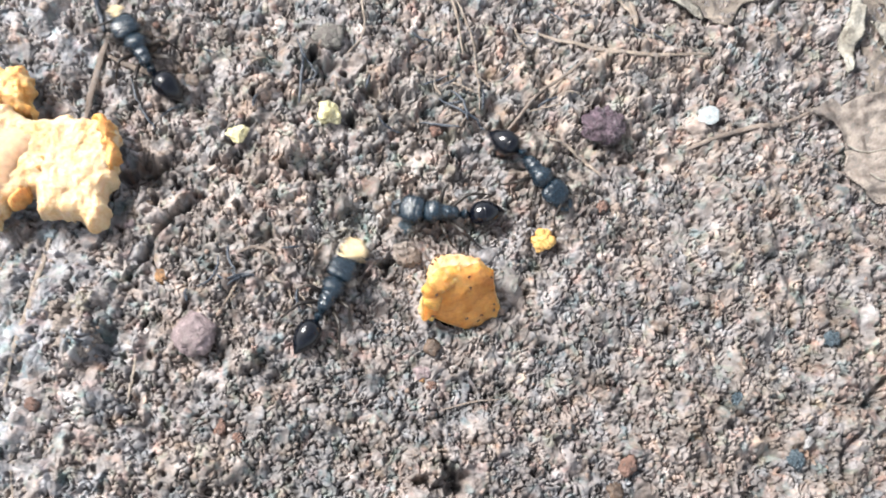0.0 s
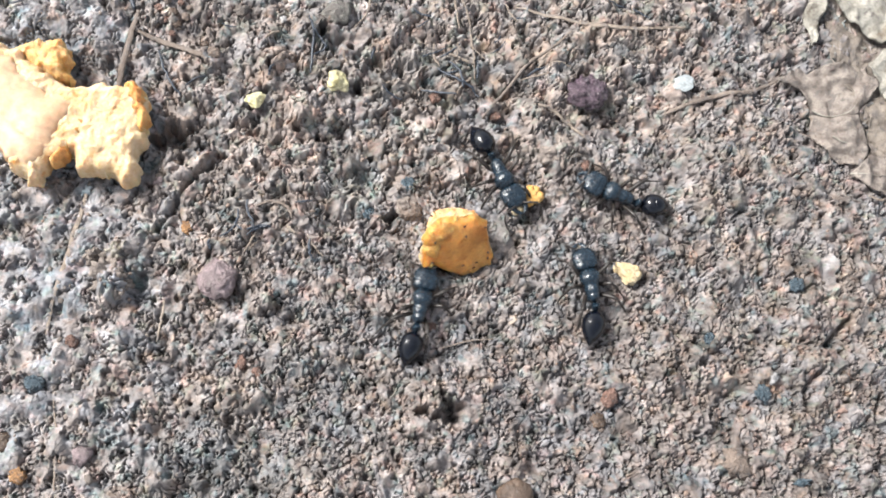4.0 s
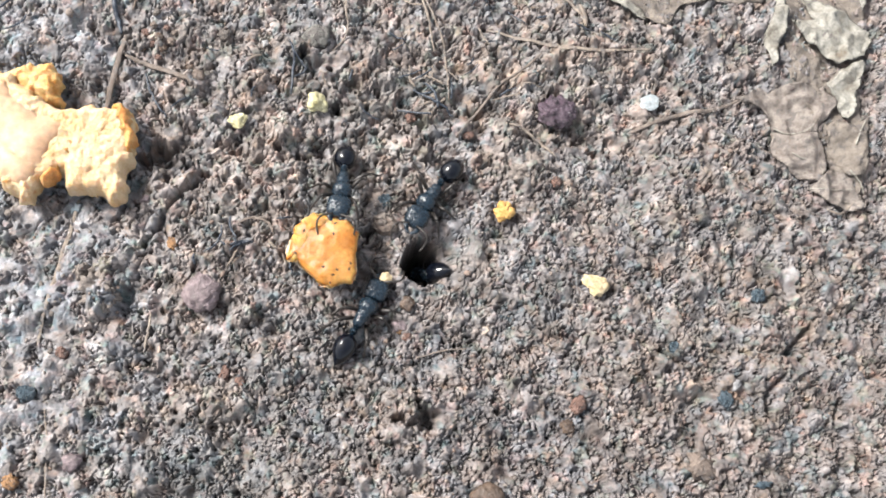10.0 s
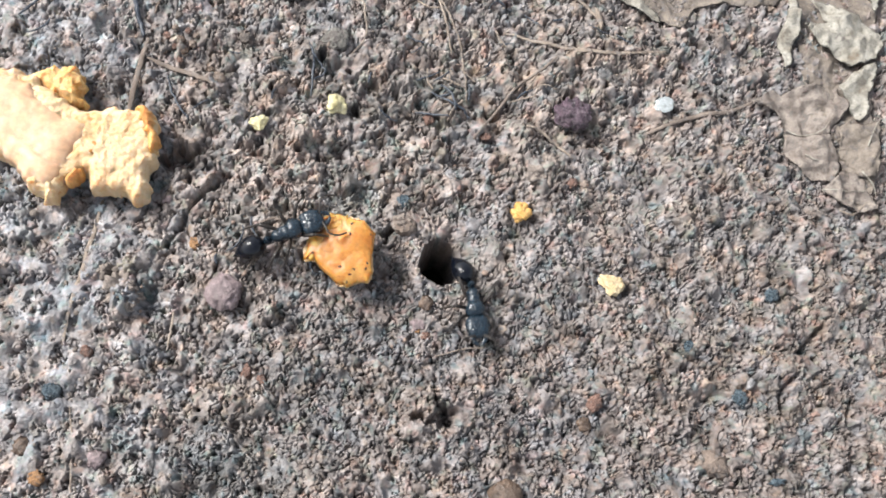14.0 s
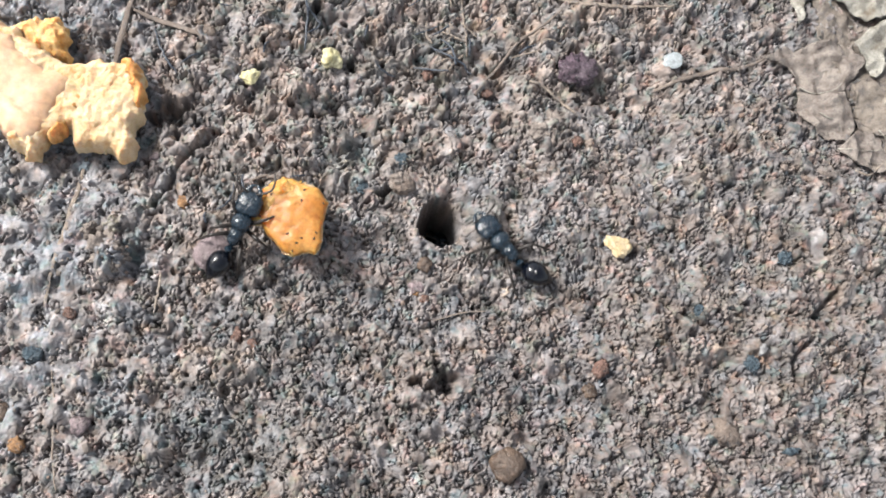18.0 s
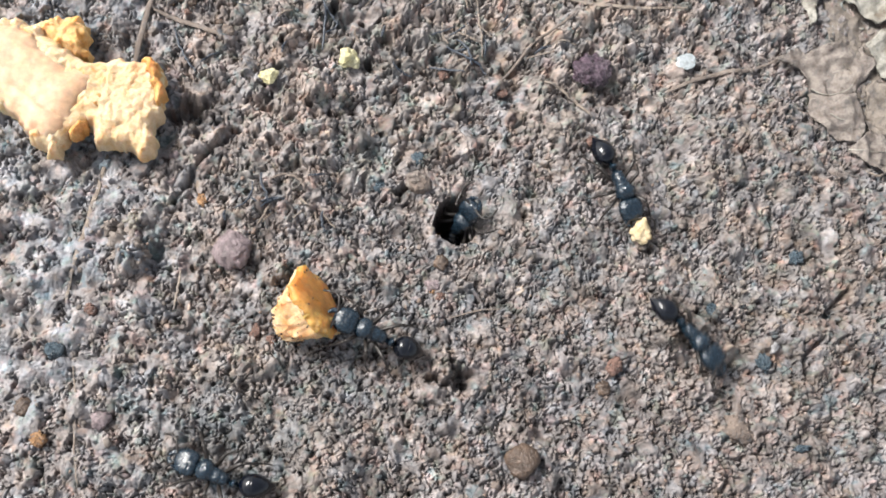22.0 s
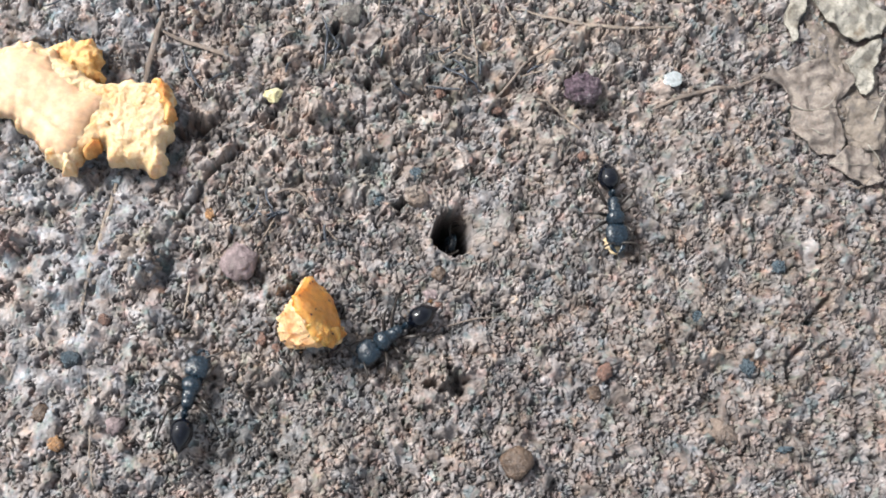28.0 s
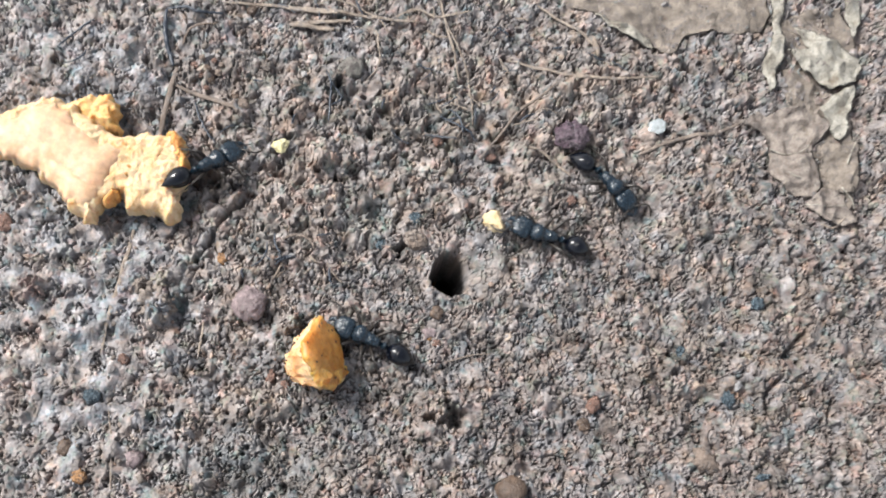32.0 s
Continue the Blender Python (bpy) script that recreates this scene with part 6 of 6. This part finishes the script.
ROWS_E = [
    (0, -39.8, 30.5, 0, -33.5, 20.2, 0),
    (0.2, -32.0, 30.7, 0, -38.4, 20.5, 0),
    (0.5, -28.0, 19.9, 0, -39.1, 22.3, 0),
    (0.7, -23.1, 11.0, 0, -33.7, 19.0, 0),
    (1, -21.8, 4.2, 0, -24.5, 15.1, 0),
    (1.2, -17.8, 5.6, 0, -25.8, 15.4, 0),
    (1.5, -13.1, 15.4, 0, -26.9, 16.0, 0),
    (2, -7.2, 6.3, 0, -11.3, 16.4, 0),
    (2.5, 4.7, 6.0, 0, -3.2, 15.2, 0),
    (3, 3.4, 4.1, 0, -1.3, 15.9, 0),
    (3.5, 6.7, 2.3, 0, 1.7, 13.1, 0),
    (4.5, 6.8, 5.9, 0, 2.6, 16.5, 0),
    (5.5, 7.0, 8.4, 0, 2.6, 20.5, 0),
    (6, 20.0, 3.9, 0, 12.7, 15.4, 0),
    (6.5, 9.5, -16.5, 0, 17.7, -4.9, 0),
    (7, 0.4, -13.9, 0, 7.8, -26.2, 0),
    (7.5, 1.2, -8.6, 0, 2.7, -22.3, 0),
    (8, -4.0, -4.0, 0, -2.7, -16.2, 0),
    (8.5, -7.9, -6.9, 0, -15.9, -15.2, 0),
    (9, -10.7, -6.3, 0, -19.2, -16.6, 0),
    (9.5, -5.1, -3.1, 0, -13.2, -11.4, 0),
    (10, -6.9, -4.5, 0, -12.6, -14.4, 0),
    (10.5, 0.0, -2.6, 0, -2.9, -13.9, 0),
    (11, -1.1, 0.2, 0, 3.7, -9.2, 0),
    (11.2, -1.5, -1.3, -8, 0.5, -3.3, 0),
    (11.4, -1.5, -1.3, -17, -1.0, -2.3, -7),
    (11.8, 3.5, -7.3, -23, -1.5, 1.7, -23),
    (17.7, 3.5, 2.7, -23, 7.5, 10.7, -23),
    (18.2, -1.5, -1.3, -9, -0.5, -2.3, -19),
    (18.5, -0.4, 0.1, -0.5, -1.5, -1.8, -9),
    (19, 2.2, 11.7, 0, -0.6, -0.2, -1),
    (19.5, 10.1, 13.3, 0, 0.9, 4.1, 0),
    (20, 18.7, 21.3, 0, 9.4, 11.7, 0),
    (20.5, 20.3, 16.0, 0, 7.4, 12.5, 0),
    (21, 21.5, 6.9, 0, 9.9, 12.6, 0),
    (21.5, 20.9, 0.1, 0, 13.5, 10.9, 0),
    (22, 21.6, -1.5, 0, 17.0, 9.8, 0),
    (22.5, 20.8, -2.9, 0, 17.8, 9.0, 0),
    (23, 20.6, -4.7, 0, 19.7, 8.4, 0),
    (23.5, 20.8, -2.3, 0, 19.4, 9.2, 0),
    (24, 19.9, -2.8, 0, 19.9, 9.6, 0),
    (24.5, 20.0, -3.3, 0, 20.2, 9.3, 0),
    (26.5, 21.1, -2.2, 0, 19.6, 8.8, 0),
    (27, 20.4, -2.3, 0, 19.4, 9.5, 0),
    (27.5, 20.9, -2.1, 0, 19.1, 10.2, 0),
    (28, 20.2, -3.7, 0, 19.6, 8.5, 0),
    (28.5, 20.0, -2.8, 0, 19.1, 9.8, 0),
    (29, 20.2, -2.7, 0, 19.3, 9.2, 0),
    (29.5, 21.0, -2.8, 0, 19.2, 8.4, 0),
    (30, 21.6, -3.1, 0, 20.0, 8.9, 0),
    (30.2, 20.9, -1.4, 0, 18.6, 10.0, 0),
    (30.5, 27.5, 4.2, 0, 15.5, 7.9, 0),
    (30.8, 21.9, 9.0, 0, 15.8, -0.7, 0),
    (31, 19.1, 7.5, 0, 21.4, -5.3, 0),
    (31.5, 11.4, 5.0, 0, 25.2, -0.9, 0),
    (32, 5.2, 5.9, 0, 20.1, 1.9, 0),
]
ROWS_F = [
    (0, -4.5, -1.3, -23, 6.5, 0.7, -23),
    (7.6, -4.5, -1.3, -23, 6.5, 0.7, -23),
    (8.1, -1.5, -1.3, -9, -0.5, -2.3, -19),
    (8.5, -6.1, 2.7, 1, 0.7, 1.2, -4),
    (9, -12.1, 4.3, 4, -3.7, 4.2, 1),
    (9.5, -12.1, 2.4, 4, -6.7, 12.3, 0),
    (10, -12.6, 3.8, 4, -11.8, 12.8, 0),
    (10.5, -13.1, 3.6, 3, -12.4, 12.9, 0),
    (11, -14.4, 4.4, 2, -13.9, 12.7, 0),
    (11.5, -23.3, 2.9, 0, -16.4, 11.1, 0),
    (12, -21.2, 1.3, 0, -25.2, 9.6, 0),
    (12.5, -17.3, 1.4, 4.4, -27.0, 5.4, 0.3),
    (13, -16.9, 2.1, 4.4, -28.3, 3.6, 0.3),
    (13.5, -16.0, 3.0, 4.4, -27.1, -1.2, 0.3),
    (15.5, -21.5, 1.7, 4.4, -33.9, -2.3, 0.3),
    (16, -22.7, 1.6, 4.4, -34.4, -3.7, 0.3),
    (16.5, -22.3, 1.6, 4.4, -33.9, -5.0, 0.3),
    (17, -22.8, 1.3, 4.4, -30.8, -8.4, 0.3),
    (17.5, -24.2, 1.4, 4.4, -30.7, -9.4, 0.3),
    (18, -23.9, 0.4, 4.4, -29.8, -10.6, 0.3),
    (18.5, -25.1, -3.2, 1.3, -24.6, -15.4, 0),
    (19, -22.4, -9.7, 0.7, -15.6, -20.3, 0),
    (19.5, -20.3, -13.7, 3.1, -8.2, -20.8, 0),
    (20, -17.3, -17.0, 1.5, -4.2, -19.0, 0),
    (20.5, -17.6, -16.6, 2, -4.8, -19.0, 0),
    (21, -18.4, -16.3, 2.5, -5.7, -18.9, 0),
    (21.5, -18.5, -15.8, 3, -6.0, -19.2, 0),
    (22, -17.9, -14.6, 3, -5.7, -19.9, 0),
    (22.5, -18.6, -14.8, 3.5, -6.2, -19.5, 0),
    (23, -19.4, -15.2, 4, -6.6, -19.2, 0),
    (23.5, -20.0, -14.7, 4.5, -9.0, -15.9, 0),
    (24, -19.2, -13.6, 4.5, -8.9, -15.3, 0),
    (24.5, -18.3, -13.4, 4.5, -6.8, -15.3, 0),
    (26.5, -18.7, -12.2, 4.5, -6.8, -15.3, 0),
    (27, -18.6, -12.3, 4.5, -7.4, -15.0, 0),
    (27.5, -18.1, -12.9, 3.5, -7.0, -15.5, 0),
    (28, -14.2, -18.5, 0, -4.9, -12.1, 0),
    (28.5, -16.5, -28.9, 0, -9.5, -20.7, 0),
    (29, -28.7, -35.7, 0, -16.6, -31.6, 0),
    (29.5, -35.9, -25.1, 0, -27.6, -34.0, 0),
    (30, -53.9, -10.7, 0, -47.6, -22.2, 0),
    (30.2, -50.8, -2.3, 0, -53.3, -14.8, 0),
    (30.5, -55.3, 7.2, 0, -50.6, -3.7, 0),
    (30.8, -42.9, 9.0, 3, -44.6, -1.4, 0),
    (31, -42.5, 8.2, 5, -51.4, 0.4, 1),
    (31.5, -38.6, 11.2, 3, -45.2, 3.8, 5),
    (32, -29.8, 16.6, 0, -42.3, 8.6, 5),
]
ROWS_G = [
    (0, -9.5, -11.3, -23, 1.5, -13.3, -23),
    (20.8, -9.5, -11.3, -23, 1.5, -13.3, -23),
    (21.3, -1.5, -1.3, -7, -2.5, -1.3, -17),
    (21.5, -1.0, 0.2, -3, -2.0, -2.3, -12),
    (22, 0.1, -0.4, -1.5, -2.0, -2.3, -9),
    (22.5, 6.3, 6.1, 0, -1.0, -1.1, -2),
    (23, -9.3, 17.7, 0, 0.3, 12.2, 0),
    (23.5, -14.3, 19.7, 0, -4.0, 15.0, 0),
    (24, -15.3, 21.3, 0, -4.4, 15.6, 0),
    (24.5, -14.8, 21.8, 0, -5.1, 15.0, 0),
    (26, -14.6, 20.2, 0, -4.3, 14.1, 0),
    (26.5, -11.6, 18.4, 0, 0.1, 15.8, 0),
    (26.75, -5.6, 9.4, 0, -6.1, 19.0, 0),
    (27, -2.7, 0.0, -2, -6.3, 13.5, 0),
    (27.5, -2.0, -1.3, -13, -1.4, 0.7, -3),
    (27.9, -5.5, -10.3, -23, -1.5, -1.3, -14),
    (28.5, -9.5, -11.3, -23, 1.5, -13.3, -23),
    (32, -9.5, -11.3, -23, 1.5, -13.3, -23),
]
ROWS_H = [
    (0, 10.5, -3.3, -23, 13.5, 7.7, -23),
    (22.3, 10.5, -3.3, -23, 13.5, 7.7, -23),
    (22.8, -1.5, -1.3, -7, -0.5, -1.3, -17),
    (23, -1.2, -1.3, -3, -1.0, -0.3, -13),
    (23.5, -1.1, -1.2, -3, -1.0, -0.3, -13),
    (24, -1.7, -1.3, -3, -1.0, -0.3, -13),
    (24.5, -1.4, -1.2, -3, -1.0, -0.3, -13),
    (25.2, -1.5, -1.3, -8, -0.5, -1.3, -17),
    (25.8, -1.5, -1.3, -9, -0.5, -1.3, -18),
    (28.4, -1.5, -1.3, -7, -0.5, -1.3, -17),
    (29, 0.3, -0.8, 0, -1.5, -1.3, -7),
    (29.5, 3.3, 1.3, 0, -2.5, -2.2, -3),
    (30, 9.0, -1.3, 0, -0.2, -1.2, -1.5),
    (30.2, 9.5, 0.8, 0, -1.3, -1.5, -1),
    (30.5, 10.4, 5.0, 0, 0.3, -1.0, 0),
    (30.8, 7.6, 6.9, 0, 1.1, -0.2, -1),
    (31, 7.3, 8.7, 0, 0.8, -0.6, 0),
    (31.5, 15.2, 12.1, 0, 4.3, 6.0, 0),
    (32, 26.2, 8.0, 0, 16.7, 17.9, 0),
]
# The chunk: seconds, mm, tilt about x, tilt about y, turn.
FOOD_ROWS = [
    (0, -0.9, -1.0, 2.0, 49, -6, 20),
    (6.8, -0.9, -1.0, 2.0, 49, -6, 20),
    (7.2, -2.2, -0.9, 2.4, 56, -22, 26),
    (7.5, -4.6, -1.4, 3.8, 101, -20, 16),
    (8, -9.2, -0.5, 3.8, 40, 29, 31),
    (8.5, -9.4, -0.5, 3.6, 28, 29, 18),
    (9, -14.0, -1.2, 3.4, 6, -13, -5),
    (9.5, -14.1, -1.4, 3.3, 2, -6, -0),
    (13.5, -14.1, -1.4, 3.3, 2, -6, -0),
    (15.5, -18.9, -2.1, 3.3, 3, -5, -6),
    (16, -20.0, -2.9, 3.3, 3, -5, -10),
    (18.2, -20.0, -2.9, 3.3, 2, -5, -4),
    (18.5, -20.1, -2.9, 3.3, -13, -5, 11),
    (18.8, -20.5, -3.6, 3.5, -22, 21, 41),
    (19, -20.8, -4.8, 3.6, 27, 44, 96),
    (19.5, -22.9, -10.6, 2.7, 54, 0, 125),
    (20, -20.5, -13.8, 2.7, 52, -24, 138),
    (27.2, -20.5, -13.8, 2.7, 52, -24, 138),
    (28, -20.5, -13.8, 2.7, 50, -23, 135),
    (32, -20.5, -13.8, 2.7, 40, -33, 134),
]
BODY = 1.9


def ant_pose(h, g):
    """The pose of an ant whose jaws and abdomen tip are at these places."""
    h, g = Vector(h), Vector(g)
    ahead = (h - g).normalized()
    up = Vector((0, 0, 1)) - ahead.z * ahead
    if up.length < 0.2:
        up = Vector((-1, 0.2, 0)) - Vector((-1, 0.2, 0)).dot(ahead) * ahead
    up.normalize()
    side = up.cross(ahead)
    at = (h + g) / 2 + 0.8 * ahead - BODY * up
    turn = Matrix((ahead, side, up)).transposed().to_4x4()
    return Matrix.Translation(at * MM) @ turn


def placed(rows):
    """Rows of time, jaws, tip, with the soil's height added above ground, and sharp turns split."""
    out = []
    for t, hx, hy, hz, gx, gy, gz in rows:
        h, g = Vector((hx, hy, hz + BODY)), Vector((gx, gy, gz + BODY))
        for p in (h, g):
            if p.z > 0.5:
                p.z += ground(p.x, p.y) + 0.15
        if out:
            t0, h0, g0 = out[-1]
            a, b = (h0 - g0).normalized(), (h - g).normalized()
            angle = math.degrees(a.angle(b))
            pieces = max(1, math.ceil(angle / 55), round((t - t0) / 1.0) if t - t0 < 4 else 1)
            for k in range(1, pieces):
                u = k / pieces
                u2 = u * u * (3 - 2 * u)
                mid = ((h0 + g0) * (1 - u2) + (h + g) * u2) / 2
                d = a.slerp(b, u2) if angle < 175 else a
                half = ((h0 - g0).length * (1 - u2) + (h - g).length * u2) / 2
                out.append((t0 + (t - t0) * u, mid + d * half, mid - d * half))
        out.append((t, h, g))
    return out


def at_time(rows, t):
    """The jaws and tip at a time, on straight lines between rows."""
    for (t0, h0, g0), (t1, h1, g1) in zip(rows, rows[1:]):
        if t <= t1:
            u = (t - t0) / max(t1 - t0, 1e-6)
            return h0.lerp(h1, u), g0.lerp(g1, u)
    return rows[-1][1], rows[-1][2]


def jaws(rows, t, ahead=0.55, down=0.9):
    h, g = at_time(rows, t)
    d = (h - g).normalized()
    return h + ahead * d - Vector((0, 0, down))


def key_ant(ant, rows, seed):
    walk(ant, [(t, ant_pose(h, g)) for t, h, g in rows])
    # Steps: how far the ant has gone, tenth by tenth.
    gone, marks, last = 0.0, [], None
    for k in range(0, 321):
        t = k / 10
        h, g = at_time(rows, t)
        mid = (h + g) / 2
        pace = 0.0
        if last:
            pace = (mid - last[0]).length + 0.5 * (h - last[1]).length * 0.5
        gone += pace
        last = (mid, h)
        marks.append((t, gone, min(pace / 0.5, 1.0) if mid.z > -6 else 0.0))
    for child in ant.children:
        plain_name = child.name.split(".")[0]
        if plain_name == "leg":
            s, place = child["side"], child["place"]
            hip = child.location / MM
            shift = math.pi * ((place + (s > 0)) % 2) + 0.3 * place
            still = 7.0 * math.sin(seed * 2.3 + place * 1.9 + s)
            steps = []
            for t, far_gone, amount in marks:
                swing = still + 17 * amount * math.sin(2 * math.pi * far_gone / 5.5 + shift)
                lift_up = 7 * amount * max(math.cos(2 * math.pi * far_gone / 5.5 + shift), 0)
                steps.append((t, swing * s, lift_up * s))
            kept = [q for n, q in enumerate(steps) if n in (0, 320) or n % 5 == 0 or marks[n][2] > 0.25]
            walk(child, [(t, pose(hip.x * MM, hip.y * MM, hip.z * MM, b, 0, a)) for t, a, b in kept])
        elif plain_name == "head":
            for feeler in child.children:
                if feeler.name.split(".")[0] == "antenna":
                    x, y, z = feeler.location
                    s = 1 if y > 0 else -1
                    walk(feeler, [(k * 0.4, pose(x, y, z, 0, 9 * math.sin(k * 1.1 + seed), s * 14 * math.sin(k * 0.9 + seed * 1.7 + s))) for k in range(81)])
            x, y, z = child.location
            walk(child, [(k * 0.5, pose(x, y, z, 0, 5 * math.sin(k * 0.8 + seed), 9 * math.sin(k * 0.63 + seed * 2.1))) for k in range(65)])
        elif plain_name == "abdomen":
            x, y, z = child.location
            # The abdomen trails behind a turn.
            beats = []
            for k in range(0, 65):
                t = k * 0.5
                (h0, g0), (h1, g1) = at_time(rows, max(t - 0.25, 0)), at_time(rows, min(t + 0.25, 32))
                a, b = (h0 - g0).to_2d(), (h1 - g1).to_2d()
                turn = math.degrees(a.angle_signed(b, 0.0)) if a.length > 1 and b.length > 1 else 0.0
                beats.append((t, pose(x, y, z, 0, -4, max(-28, min(28, 0.35 * turn)) + 7 * math.sin(k * 0.5 + seed))))
            walk(child, beats)


def lying(x, y, z=0.0, turn=0.0):
    return pose(x * MM, y * MM, (ground(x, y) + 0.2 + z) * MM, 0, 0, turn)


def motions():
    tracks = [placed(r) for r in (ROWS_A, ROWS_B, ROWS_C, ROWS_E, ROWS_F, ROWS_G, ROWS_H)]
    a, b, c, e, f, g, h = tracks
    for n, (ant, rows) in enumerate(zip(ANTS, tracks)):
        key_ant(ant, rows, n + 1.0)
    walk(FOOD, [(t, pose(x * MM, y * MM, (z + ground(x, y) if z > 0 else z) * MM, rx, ry, rz)) for t, x, y, z, rx, ry, rz in FOOD_ROWS])

    def carried(rows, start, stop, turn=0.0, step=0.2, hold=((0, 0.55), (32, 0.55))):
        out, t = [], start
        while t <= stop + 1e-6:
            ahead = float(np.interp(t, *zip(*hold)))
            p = jaws(rows, t, ahead, 0.9 + max(0.55 - ahead, 0) * 0.6)
            hh, gg = at_time(rows, t)
            d = hh - gg
            out.append((round(t, 2), pose(p.x * MM, p.y * MM, p.z * MM, 0, 0, math.degrees(math.atan2(d.y, d.x)) + turn)))
            t += step
        return out

    star = (9, 5.5)
    far_spot = (20.9, -4.3)
    top_spot = (-15.8, 19.7)
    # Turns stay near the first carried heading, so that nothing spins.
    first = carried(a, 15.2, 17.2)
    walk(CRUMB_STAR, [(0, lying(*star)), (14.9, lying(*star)), *first, (32, first[-1][1])])
    tucked = ((21.9, 1.5), (23.2, 1.1), (24.0, 0.7), (24.4, 0.4), (26.6, -0.9), (26.9, 0.5), (27.2, 1.0), (27.8, -0.9), (30.4, -0.9), (30.9, 0.9), (32, 0.7))  # now and then drawn in under the head
    one, two = carried(c, 0, 3.3), carried(e, 21.9, 32, hold=tucked)
    walk(CRUMB_FAR, [*one, (3.7, lying(*far_spot)), (21.5, lying(*far_spot)), *two])
    third = carried(g, 23.3, 28.4)
    walk(CRUMB_TOP, [(0, lying(*top_spot)), (23.0, lying(*top_spot)), *third, (32, third[-1][1])])
    fourth = carried(e, 0, 11.8)
    walk(CRUMB_HELD, [*fourth, (32, fourth[-1][1])])


motions()
